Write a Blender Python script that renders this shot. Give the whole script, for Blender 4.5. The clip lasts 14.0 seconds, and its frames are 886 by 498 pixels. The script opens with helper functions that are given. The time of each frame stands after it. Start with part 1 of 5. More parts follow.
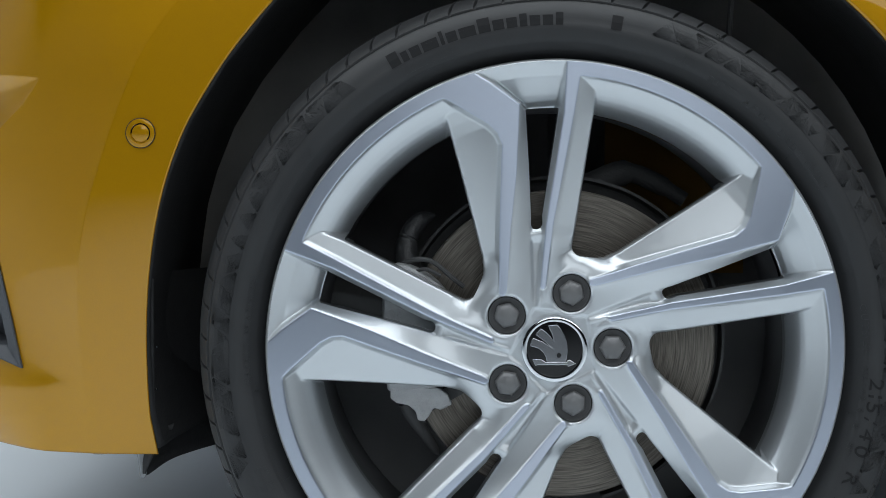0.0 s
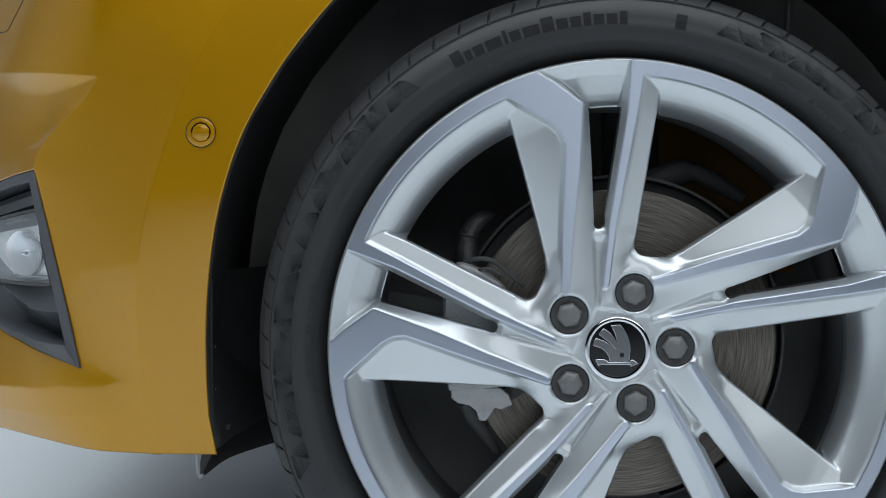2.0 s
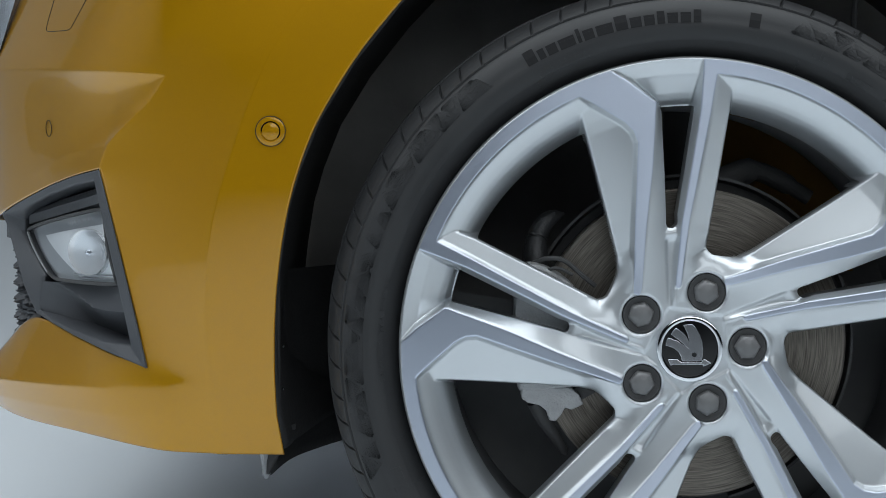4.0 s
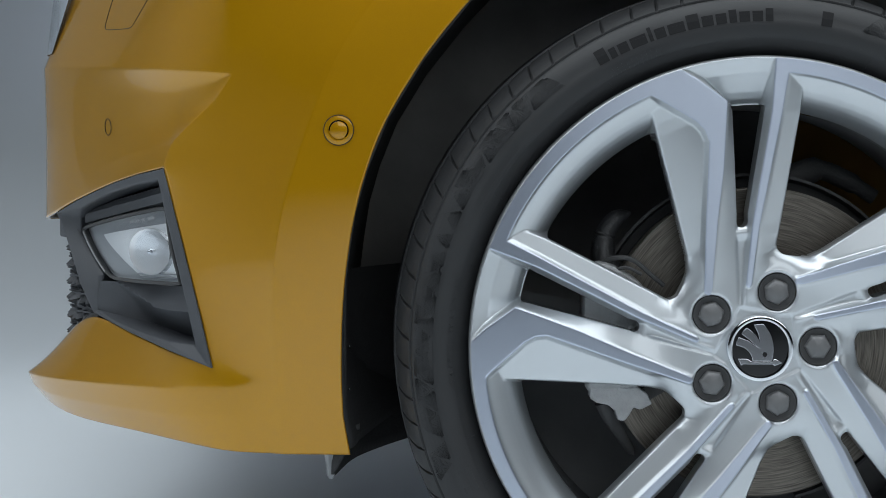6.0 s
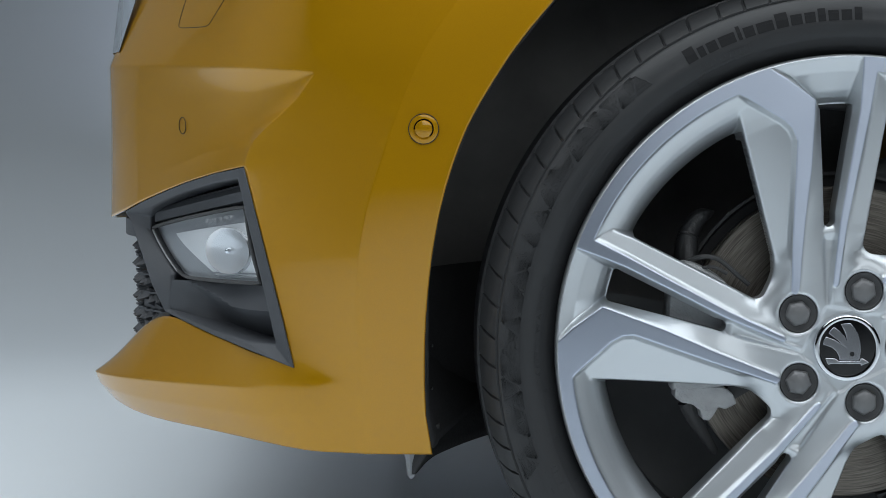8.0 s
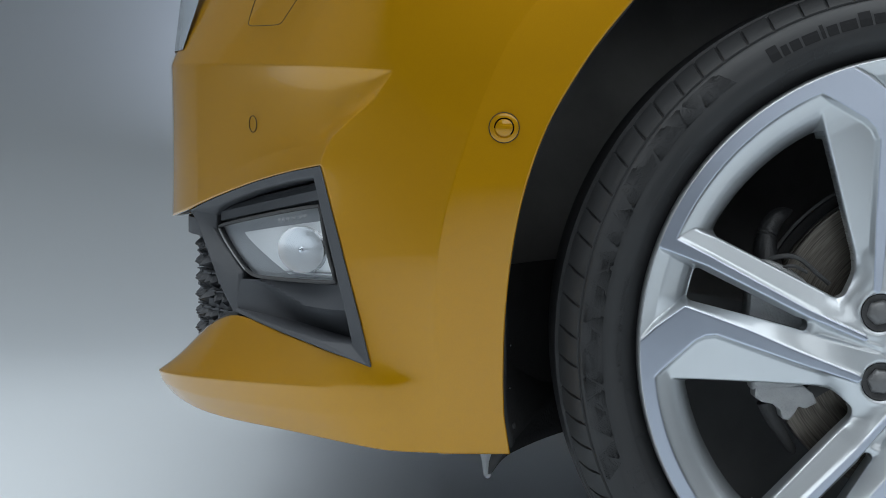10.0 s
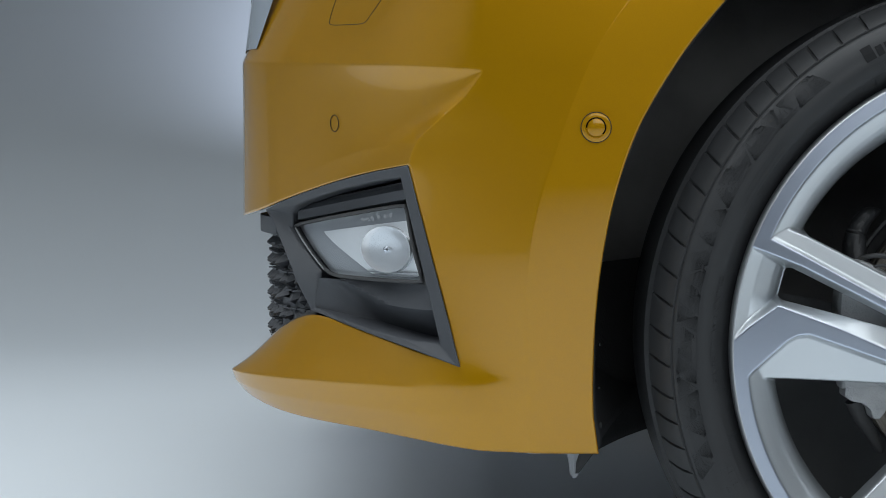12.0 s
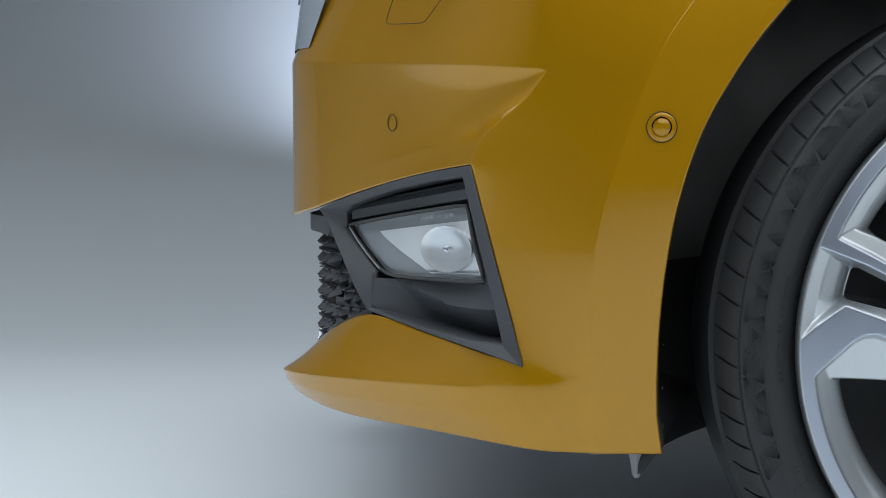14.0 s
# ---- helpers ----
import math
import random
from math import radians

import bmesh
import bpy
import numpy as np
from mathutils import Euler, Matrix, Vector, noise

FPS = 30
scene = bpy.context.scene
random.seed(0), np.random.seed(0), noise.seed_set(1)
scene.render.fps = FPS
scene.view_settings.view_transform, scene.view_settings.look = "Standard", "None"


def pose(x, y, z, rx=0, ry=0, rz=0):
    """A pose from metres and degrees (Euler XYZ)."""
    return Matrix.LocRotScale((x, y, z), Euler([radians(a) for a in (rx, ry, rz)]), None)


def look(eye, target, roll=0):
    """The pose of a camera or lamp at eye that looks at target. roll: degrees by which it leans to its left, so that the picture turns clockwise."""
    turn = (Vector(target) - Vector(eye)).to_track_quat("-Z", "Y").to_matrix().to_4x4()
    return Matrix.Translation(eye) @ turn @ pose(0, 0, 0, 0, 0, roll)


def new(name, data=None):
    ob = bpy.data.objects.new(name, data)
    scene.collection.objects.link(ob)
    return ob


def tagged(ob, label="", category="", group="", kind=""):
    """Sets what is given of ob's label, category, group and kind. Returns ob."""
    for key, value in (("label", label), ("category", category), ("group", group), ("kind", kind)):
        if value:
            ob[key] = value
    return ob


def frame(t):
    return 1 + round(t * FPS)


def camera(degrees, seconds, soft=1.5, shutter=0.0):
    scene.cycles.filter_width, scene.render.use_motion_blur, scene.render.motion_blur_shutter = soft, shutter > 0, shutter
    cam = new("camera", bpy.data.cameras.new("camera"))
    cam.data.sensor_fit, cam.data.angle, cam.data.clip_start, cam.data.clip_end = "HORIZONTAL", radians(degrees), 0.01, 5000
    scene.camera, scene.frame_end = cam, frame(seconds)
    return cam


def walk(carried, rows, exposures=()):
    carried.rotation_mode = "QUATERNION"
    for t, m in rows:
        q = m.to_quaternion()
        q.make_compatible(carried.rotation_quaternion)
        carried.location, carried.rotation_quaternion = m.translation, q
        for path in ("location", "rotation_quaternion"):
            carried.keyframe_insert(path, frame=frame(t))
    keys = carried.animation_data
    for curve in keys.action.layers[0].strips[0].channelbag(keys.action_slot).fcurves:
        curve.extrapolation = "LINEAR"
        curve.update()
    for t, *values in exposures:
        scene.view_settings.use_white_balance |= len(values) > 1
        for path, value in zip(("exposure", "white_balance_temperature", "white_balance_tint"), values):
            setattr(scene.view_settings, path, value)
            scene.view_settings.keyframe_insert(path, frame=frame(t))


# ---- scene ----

# ---- camera: a slider that glides past the front wheel ----
cam = camera(28.0, 14.0, soft=0.9)
PATH = [  # seconds, x, y, z, yaw, pitch, roll
    (0.0, -0.0762, -1.5106, 0.4698, 0.739, -2.983, -0.049),
    (0.5, -0.0884, -1.5096, 0.4702, 0.690, -3.001, -0.050),
    (1.0, -0.1035, -1.5093, 0.4706, 0.632, -3.022, -0.052),
    (1.5, -0.1192, -1.5079, 0.4711, 0.571, -3.044, -0.053),
    (2.0, -0.1359, -1.5065, 0.4714, 0.503, -3.068, -0.054),
    (2.5, -0.1518, -1.5046, 0.4718, 0.441, -3.091, -0.056),
    (3.0, -0.1701, -1.5033, 0.4723, 0.367, -3.117, -0.057),
    (5.5, -0.2526, -1.4975, 0.4743, 0.040, -3.235, -0.064),
    (6.0, -0.2704, -1.4957, 0.4748, -0.031, -3.261, -0.066),
    (6.5, -0.2904, -1.4946, 0.4753, -0.112, -3.290, -0.067),
    (7.0, -0.3126, -1.4937, 0.4760, -0.200, -3.322, -0.069),
    (7.5, -0.3318, -1.4913, 0.4763, -0.276, -3.350, -0.071),
    (8.0, -0.3522, -1.4903, 0.4769, -0.359, -3.379, -0.072),
    (10.5, -0.4502, -1.4838, 0.4794, -0.752, -3.521, -0.081),
    (11.0, -0.4726, -1.4847, 0.4802, -0.838, -3.552, -0.082),
    (11.5, -0.4938, -1.4829, 0.4808, -0.925, -3.584, -0.084),
    (12.0, -0.5166, -1.4821, 0.4817, -1.016, -3.617, -0.086),
    (12.5, -0.5352, -1.4790, 0.4822, -1.090, -3.643, -0.088),
    (13.0, -0.5514, -1.4788, 0.4827, -1.153, -3.666, -0.089),
    (13.5, -0.5657, -1.4761, 0.4830, -1.210, -3.687, -0.090),
    (14.0, -0.5785, -1.4763, 0.4836, -1.261, -3.705, -0.091),
]
walk(cam, [(t, pose(x, y, z, 90 + pitch, roll, yaw)) for t, x, y, z, yaw, pitch, roll in PATH])

# ---- world and lamps of the studio ----
world = bpy.data.worlds.new("studio_world")
scene.world = world
world.use_nodes = True
world.node_tree.nodes["Background"].inputs["Color"].default_value = (0.6, 0.7, 0.85, 1)
world.node_tree.nodes["Background"].inputs["Strength"].default_value = 0.03
scene.view_settings.exposure = 0.0


def softbox(name, eye, target, size_x, size_y, watts, spread=180, colour=(0.88, 0.95, 1.0)):
    data = bpy.data.lights.new(name, "AREA")
    data.shape, data.size, data.size_y = "RECTANGLE", size_x, size_y
    data.energy, data.color, data.spread = watts, colour, radians(spread)
    ob = new(name, data)
    ob.matrix_world = look(eye, target)
    return ob


softbox("overhead_softbox", (-1.4, 0.55, 3.3), (-1.4, 0.55, 0), 8.0, 2.4, 84, 116)
softbox("side_softbox", (0.0, -1.15, 2.9), (0.0, -1.05, 0), 8.0, 1.3, 66, 140)
# unseen low softbox behind the camera, added to brighten the spokes' pockets
softbox("low_rear_softbox", (1.5, -5.30, 2.75), (0.5, 0, 0.2), 6.0, 1.8, 30, 120)
# unseen fill, added to brighten the west wall and the floor ahead
softbox("front_wall_fill", (-5.1, -0.8, 3.9), (-6.5, -0.8, 1.2), 7.0, 0.8, 50)
softbox("back_wall_lamp", (-0.56, 3.80, 0.95), (-0.62, 4.6, 1.0), 0.2, 0.8, 6.2, 150, (0.74, 0.82, 1.0))


# ---- materials ----
def material(name, base, rough=0.5, metal=0.0, coat=0.0, noise_scale=0.0, amount=0.0, bump=0.0, bump_scale=200.0, rough_var=0.0):
    mat = bpy.data.materials.new(name)
    mat.use_nodes = True
    nodes, links = mat.node_tree.nodes, mat.node_tree.links
    bsdf = nodes["Principled BSDF"]
    bsdf.inputs["Base Color"].default_value = (*base, 1)
    bsdf.inputs["Roughness"].default_value = rough
    bsdf.inputs["Metallic"].default_value = metal
    bsdf.inputs["Coat Weight"].default_value = coat
    bsdf.inputs["Coat Roughness"].default_value = 0.05
    coord = nodes.new("ShaderNodeTexCoord")
    if amount:
        tex = nodes.new("ShaderNodeTexNoise")
        tex.inputs["Scale"].default_value, tex.inputs["Detail"].default_value = noise_scale, 6
        links.new(coord.outputs["Object"], tex.inputs["Vector"])
        ramp = nodes.new("ShaderNodeMix")
        ramp.data_type = "RGBA"
        ramp.inputs["A"].default_value = (*[c * (1 - amount) for c in base], 1)
        ramp.inputs["B"].default_value = (*[min(1, c * (1 + amount)) for c in base], 1)
        links.new(tex.outputs["Fac"], ramp.inputs["Factor"])
        links.new(ramp.outputs["Result"], bsdf.inputs["Base Color"])
        if rough_var:
            span = nodes.new("ShaderNodeMapRange")
            span.inputs["To Min"].default_value = rough - rough_var
            span.inputs["To Max"].default_value = rough + rough_var
            links.new(tex.outputs["Fac"], span.inputs["Value"])
            links.new(span.outputs["Result"], bsdf.inputs["Roughness"])
    if coat == 1.0:
        bsdf.inputs["Coat IOR"].default_value = 1.5
    if bump:
        grain = nodes.new("ShaderNodeTexNoise")
        grain.inputs["Scale"].default_value, grain.inputs["Detail"].default_value = bump_scale, 4
        links.new(coord.outputs["Object"], grain.inputs["Vector"])
        relief = nodes.new("ShaderNodeBump")
        relief.inputs["Strength"].default_value, relief.inputs["Distance"].default_value = bump, 0.001
        links.new(grain.outputs["Fac"], relief.inputs["Height"])
        links.new(relief.outputs["Normal"], bsdf.inputs["Normal"])
    return mat


PAINT = material("amber_car_paint", (0.475, 0.232, 0.0008), 0.38, 0.46, 1.0, 900, 0.06, 0.03, 1500)
for socket, value in (("Specular IOR Level", 0.15), ("Coat Roughness", 0.02)):  # the gloss is in the clear coat
    PAINT.node_tree.nodes["Principled BSDF"].inputs[socket].default_value = value
SILVER = material("silver_wheel_paint", (0.585, 0.605, 0.625), 0.36, 0.68, 1.0, 1200, 0.05, 0.04, 1800)
RUBBER = material("tyre_rubber", (0.0200, 0.0208, 0.0222), 0.58, 0, 0, 40, 0.25, 0.12, 900, 0.08)
RUBBER_MARK = material("raised_tyre_marking", (0.013, 0.013, 0.014), 0.85, 0, 0, 300, 0.2)
RUBBER_MARK.node_tree.nodes["Principled BSDF"].inputs["Specular IOR Level"].default_value = 0.3
BARREL = material("dark_wheel_barrel", (0.15, 0.152, 0.156), 0.6, 0.2, 0, 30, 0.2)
PLASTIC = material("grained_grey_plastic", (0.060, 0.064, 0.072), 0.5, 0, 0, 60, 0.08, 0.5, 1400)
BLACK = material("black_plastic", (0.055, 0.055, 0.056), 0.65, 0, 0, 30, 0.3, 0.4, 500)
HOSE = material("dark_rubber_hose", (0.022, 0.022, 0.023), 0.38, 0, 0, 60, 0.4, 0.6, 300)
LINER = material("arch_liner_felt", (0.024, 0.024, 0.025), 0.8, 0, 0, 60, 0.4, 0.6, 300)
# lighter than the liner felt, so the deep shade behind the wheel reads brighter
INNER = material("lightened_inner_wing", (0.17, 0.166, 0.16), 0.8, 0, 0, 14, 0.5, 0.5, 90)
CAP_GREY = material("bolt_cap_plastic", (0.15, 0.15, 0.152), 0.30, 0, 0, 80, 0.1, 0.2, 900)
CHROME = material("chrome", (0.78, 0.80, 0.83), 0.08, 1.0)
SATIN_CHROME = material("dark_satin_chrome", (0.50, 0.51, 0.54), 0.20, 1.0)
GLOSS_BLACK = material("gloss_black", (0.006, 0.006, 0.007), 0.10)
IRON = material("cast_iron_caliper", (0.38, 0.385, 0.39), 0.6, 0.35, 0, 90, 0.2, 0.9, 420)
# body paint with the shade behind the wheel put into its base colour
SHADED_AMBER = material("shaded_amber_paint", (0.27, 0.150, 0.025), 0.75, 0, 0, 25, 0.35)
SEAM = material("panel_gap", (0.02, 0.012, 0.002), 0.7)
FIN = material("pale_grey_plastic", (0.26, 0.27, 0.28), 0.5, 0, 0, 40, 0.1)
FLOOR = material("matt_white_studio_floor", (0.70, 0.745, 0.78), 0.55, 0, 0, 1.5, 0.03, 0.1, 60)
GREY_WALL = material("grey_studio_wall", (0.42, 0.44, 0.46), 0.7, 0, 0, 1.5, 0.05)
DARK_WALL = material("black_studio_drape", (0.03, 0.03, 0.033), 0.9, 0, 0, 2, 0.2)


def disc_material():
    mat = material("worn_brake_disc", (0.30, 0.285, 0.265), 0.42, 0.75)
    nodes, links = mat.node_tree.nodes, mat.node_tree.links
    bsdf = nodes["Principled BSDF"]
    coord = nodes["Texture Coordinate"]
    split = nodes.new("ShaderNodeSeparateXYZ")
    links.new(coord.outputs["Object"], split.inputs["Vector"])
    plane = nodes.new("ShaderNodeCombineXYZ")
    links.new(split.outputs["X"], plane.inputs["X"])
    links.new(split.outputs["Z"], plane.inputs["Y"])
    length = nodes.new("ShaderNodeVectorMath")
    length.operation = "LENGTH"
    links.new(plane.outputs["Vector"], length.inputs[0])
    turn = nodes.new("ShaderNodeMath")
    turn.operation = "ARCTAN2"
    links.new(split.outputs["Z"], turn.inputs[0])
    links.new(split.outputs["X"], turn.inputs[1])
    ring = nodes.new("ShaderNodeCombineXYZ")
    far = nodes.new("ShaderNodeMath")
    far.operation = "MULTIPLY"
    far.inputs[1].default_value = 900
    links.new(length.outputs["Value"], far.inputs[0])
    links.new(far.outputs["Value"], ring.inputs["X"])
    slow = nodes.new("ShaderNodeMath")
    slow.operation = "MULTIPLY"
    slow.inputs[1].default_value = 4
    links.new(turn.outputs["Value"], slow.inputs[0])
    links.new(slow.outputs["Value"], ring.inputs["Y"])
    tex = nodes.new("ShaderNodeTexNoise")
    tex.inputs["Scale"].default_value, tex.inputs["Detail"].default_value = 1.0, 5
    links.new(ring.outputs["Vector"], tex.inputs["Vector"])
    ramp = nodes.new("ShaderNodeValToRGB")
    ramp.color_ramp.elements[0].position, ramp.color_ramp.elements[0].color = 0.3, (0.085, 0.075, 0.063, 1)
    ramp.color_ramp.elements[1].position, ramp.color_ramp.elements[1].color = 0.7, (0.235, 0.212, 0.185, 1)
    links.new(tex.outputs["Fac"], ramp.inputs["Fac"])
    links.new(ramp.outputs["Color"], bsdf.inputs["Base Color"])
    relief = nodes.new("ShaderNodeBump")
    relief.inputs["Strength"].default_value, relief.inputs["Distance"].default_value = 0.35, 0.0006
    links.new(tex.outputs["Fac"], relief.inputs["Height"])
    links.new(relief.outputs["Normal"], bsdf.inputs["Normal"])
    return mat


DISC = disc_material()


def wheel_finish():
    """Silver paint and bare machined faces on one casting; the mark on the mesh says which is which."""
    mat = material("silver_and_machined_alloy", (0.585, 0.615, 0.640), 0.34, 0.62, 1.0, 0, 0, 0.04, 1800)
    nodes, links = mat.node_tree.nodes, mat.node_tree.links
    bsdf = nodes["Principled BSDF"]
    mark = nodes.new("ShaderNodeAttribute")
    mark.attribute_name = "machined"
    span = nodes.new("ShaderNodeMapRange")
    span.inputs["From Min"].default_value, span.inputs["From Max"].default_value = -0.00015, 0.00015
    links.new(mark.outputs["Fac"], span.inputs["Value"])
    tint = nodes.new("ShaderNodeMix")
    tint.data_type = "RGBA"
    tint.inputs["A"].default_value, tint.inputs["B"].default_value = (0.585, 0.615, 0.640, 1), (0.52, 0.565, 0.66, 1)
    links.new(span.outputs["Result"], tint.inputs["Factor"])
    links.new(tint.outputs["Result"], bsdf.inputs["Base Color"])
    for socket, one, two in (("Roughness", 0.37, 0.38), ("Metallic", 0.75, 1.0), ("Anisotropic", 0.0, 0.85), ("Coat Weight", 1.0, 0.4)):
        value = nodes.new("ShaderNodeMapRange")
        value.inputs["To Min"].default_value, value.inputs["To Max"].default_value = one, two
        links.new(span.outputs["Result"], value.inputs["Value"])
        links.new(value.outputs["Result"], bsdf.inputs[socket])
    # the lathe's fine rings spread the gloss across them, along the wheel's radius
    rings = nodes.new("ShaderNodeTangent")
    rings.direction_type, rings.axis = "RADIAL", "Y"
    links.new(rings.outputs["Tangent"], bsdf.inputs["Tangent"])
    bsdf.inputs["Anisotropic Rotation"].default_value = 0.25
    return mat


WHEEL_FINISH = wheel_finish()


def glass_material():
    """Thin clear lens: mostly transparent, with a gloss that grows towards grazing views."""
    mat = material("clear_lamp_lens", (0.9, 0.93, 0.96), 0.04)
    nodes, links = mat.node_tree.nodes, mat.node_tree.links
    clear = nodes.new("ShaderNodeBsdfTransparent")
    clear.inputs["Color"].default_value = (0.93, 0.95, 0.97, 1)
    gloss = nodes.new("ShaderNodeBsdfGlossy")
    gloss.inputs["Roughness"].default_value = 0.05
    fresnel = nodes.new("ShaderNodeLayerWeight")
    fresnel.inputs["Blend"].default_value = 0.12
    mix = nodes.new("ShaderNodeMixShader")
    links.new(fresnel.outputs["Fresnel"], mix.inputs["Fac"])
    links.new(clear.outputs["BSDF"], mix.inputs[1])
    links.new(gloss.outputs["BSDF"], mix.inputs[2])
    links.new(mix.outputs["Shader"], nodes["Material Output"].inputs["Surface"])
    return mat


GLASS = glass_material()


# ---- mesh helpers ----
def part(name, bm, mats, parent=None, label="", smooth=True, angle=35):
    """Links a bmesh as one mesh object under a thing or a part."""
    mesh = bpy.data.meshes.new(name)
    bmesh.ops.recalc_face_normals(bm, faces=bm.faces)
    for face in bm.faces:
        face.smooth = smooth
    if smooth:
        for edge in bm.edges:
            edge.smooth = not (len(edge.link_faces) == 2 and edge.calc_face_angle(0) > radians(angle))
    bm.to_mesh(mesh)
    bm.free()
    for mat in mats if isinstance(mats, (list, tuple)) else [mats]:
        mesh.materials.append(mat)
    ob = new(name, mesh)
    if parent:
        ob.parent = parent
    if label:
        tagged(ob, label)
    return ob


def thing(name, label, category, at=(0, 0, 0), group="", kind=""):
    ob = new(name)
    ob.empty_display_size = 0.1
    ob.location = at
    return tagged(ob, label, category, group, kind)


def bevel(ob, width, segments=2, angle=25):
    mod = ob.modifiers.new("rounded_edges", "BEVEL")
    mod.width, mod.segments, mod.limit_method, mod.angle_limit = width, segments, "ANGLE", radians(angle)
    mod.harden_normals = False
    return ob


def loft(bm, rows, closed=False, mat=0):
    """Quads between rows of points of equal length."""
    grid = [[bm.verts.new(p) for p in row] for row in rows]
    n = len(rows[0])
    for a, b in zip(grid, grid[1:]):
        for i in range(n if closed else n - 1):
            j = (i + 1) % n
            bm.faces.new((a[i], a[j], b[j], b[i])).material_index = mat
    return grid


def cap(bm, loop, mat=0):
    face = bm.faces.new(loop)
    face.material_index = mat
    return face


def box(bm, centre, size, turn=None, mat=0):
    m = Matrix.Translation(centre) @ (turn.to_4x4() if turn else Matrix()) @ Matrix.Diagonal((*size, 1))
    made = bmesh.ops.create_cube(bm, size=1, matrix=m)
    for v in made["verts"]:
        for f in v.link_faces:
            f.material_index = mat
    return made


def tube(bm, points, radius, sides=8, mat=0):
    """A round rod along a polyline."""
    pts = [Vector(p) for p in points]
    rows = []
    for i, p in enumerate(pts):
        d = (pts[min(i + 1, len(pts) - 1)] - pts[max(i - 1, 0)]).normalized()
        side = d.cross(Vector((0.3, 0.2, 1))).normalized()
        up = side.cross(d)
        r = radius[i] if isinstance(radius, (list, tuple)) else radius
        rows.append([p + r * (math.cos(a) * side + math.sin(a) * up) for a in (math.tau * k / sides for k in range(sides))])
    grid = loft(bm, rows, True, mat)
    cap(bm, grid[0][::-1], mat)
    cap(bm, grid[-1], mat)


HUB_Z = 0.305


def polar(r, degrees, y):
    a = radians(degrees)
    return Vector((r * math.cos(a), y, HUB_Z + r * math.sin(a)))


def spin(bm, profile, a0=0.0, a1=360.0, steps=180, mat=0, slant=0.0):
    """Turns a profile of (radius, depth) about the wheel's axle."""
    full = abs(a1 - a0) > 359.9
    count = steps if full else steps + 1
    rows = []
    for k in range(count):
        rows.append([polar(r, a0 + (a1 - a0) * k / steps + slant * k / steps * (profile[0][0] - r), y) for r, y in profile])
    if full:
        rows.append(rows[0])
    grid = loft(bm, rows, False, mat)
    if full:
        bmesh.ops.remove_doubles(bm, verts=[v for row in (grid[0], grid[-1]) for v in row], dist=1e-6)
    return grid


def between(table, z):
    """Straight-line reading of a table of (z, value)."""
    return float(np.interp(z, [r[0] for r in table], [r[1] for r in table]))


def rounded(points, per=6):
    """Catmull-Rom curve through points."""
    p = [Vector(q) for q in points]
    p = [2 * p[0] - p[1], *p, 2 * p[-1] - p[-2]]
    out = []
    for i in range(1, len(p) - 2):
        for k in range(per):
            t = k / per
            a, b, c, d = p[i - 1:i + 3]
            out.append(0.5 * (2 * b + (c - a) * t + (2 * a - 5 * b + 4 * c - d) * t * t + (3 * b - a - 3 * c + d) * t ** 3))
    return out + [p[-2]]

# ---- the studio: floor, cove, walls, ceiling ----
def studio():
    bm = bmesh.new()
    loft(bm, [[(-4.1, y, 0), (9, y, 0)] for y in (-6.2, 2.6)])
    tagged(part("floor", bm, FLOOR, smooth=False), "matt white studio floor without joints", "floor", kind="structure")
    bm = bmesh.new()
    rows = [(2.6, 0.0)] + [(2.6 + 2.4 * math.sin(a), 2.4 - 2.4 * math.cos(a)) for a in (radians(90 * k / 24) for k in range(1, 25))] + [(5.0, 4.6)]
    loft(bm, [[(-9, y, z), (9, y, z)] for y, z in rows])
    tagged(part("wall_north", bm, FLOOR), "grey studio backdrop wall that curves into the floor", "wall", kind="structure")
    # black drape along the side of the slider; the white cove begins ahead of it
    for name, centre, size, mat, label in (("wall_south", (0, -6.26, 2.3), (18.0, 0.12, 4.6), DARK_WALL, "black drape along the studio wall"),
                                           ("wall_east", (9.06, -0.6, 2.3), (0.12, 11.2, 4.6), DARK_WALL, "black drape along the studio wall")):
        bm = bmesh.new()
        box(bm, centre, size)
        tagged(part(name, bm, mat, smooth=False), label, "wall", kind="structure")
    bm = bmesh.new()
    rows = [(-4.1 - 2.4 * math.sin(a), 2.4 - 2.4 * math.cos(a)) for a in (radians(90 * k / 24) for k in range(25))] + [(-6.5, 4.6)]
    loft(bm, [[(x, -6.2, z), (x, 5.0, z)] for x, z in rows])
    tagged(part("wall_west", bm, GREY_WALL), "grey studio wall that curves into the floor", "wall", kind="structure")
    bm = bmesh.new()
    box(bm, (0, -0.6, 4.65), (18.4, 11.5, 0.1))
    tagged(part("ceiling", bm, DARK_WALL, smooth=False), "dark studio ceiling", "ceiling", kind="structure")


studio()

car = thing("car", "amber yellow hatchback car parked on a white studio floor", "car")

# ---- body lines of the car's front corner: tables of (z, value) ----
ARCH_X = [(0.203, -0.3510), (0.213, -0.3525), (0.238, -0.3570), (0.263, -0.3580), (0.310, -0.3585), (0.360, -0.3555), (0.419, -0.3462), (0.4666, -0.3325),
          (0.497, -0.3195), (0.515, -0.3095), (0.5345, -0.2975), (0.556, -0.2835), (0.580, -0.2650), (0.598, -0.2495), (0.615, -0.2350), (0.64, -0.2100), (0.67, -0.1650)]
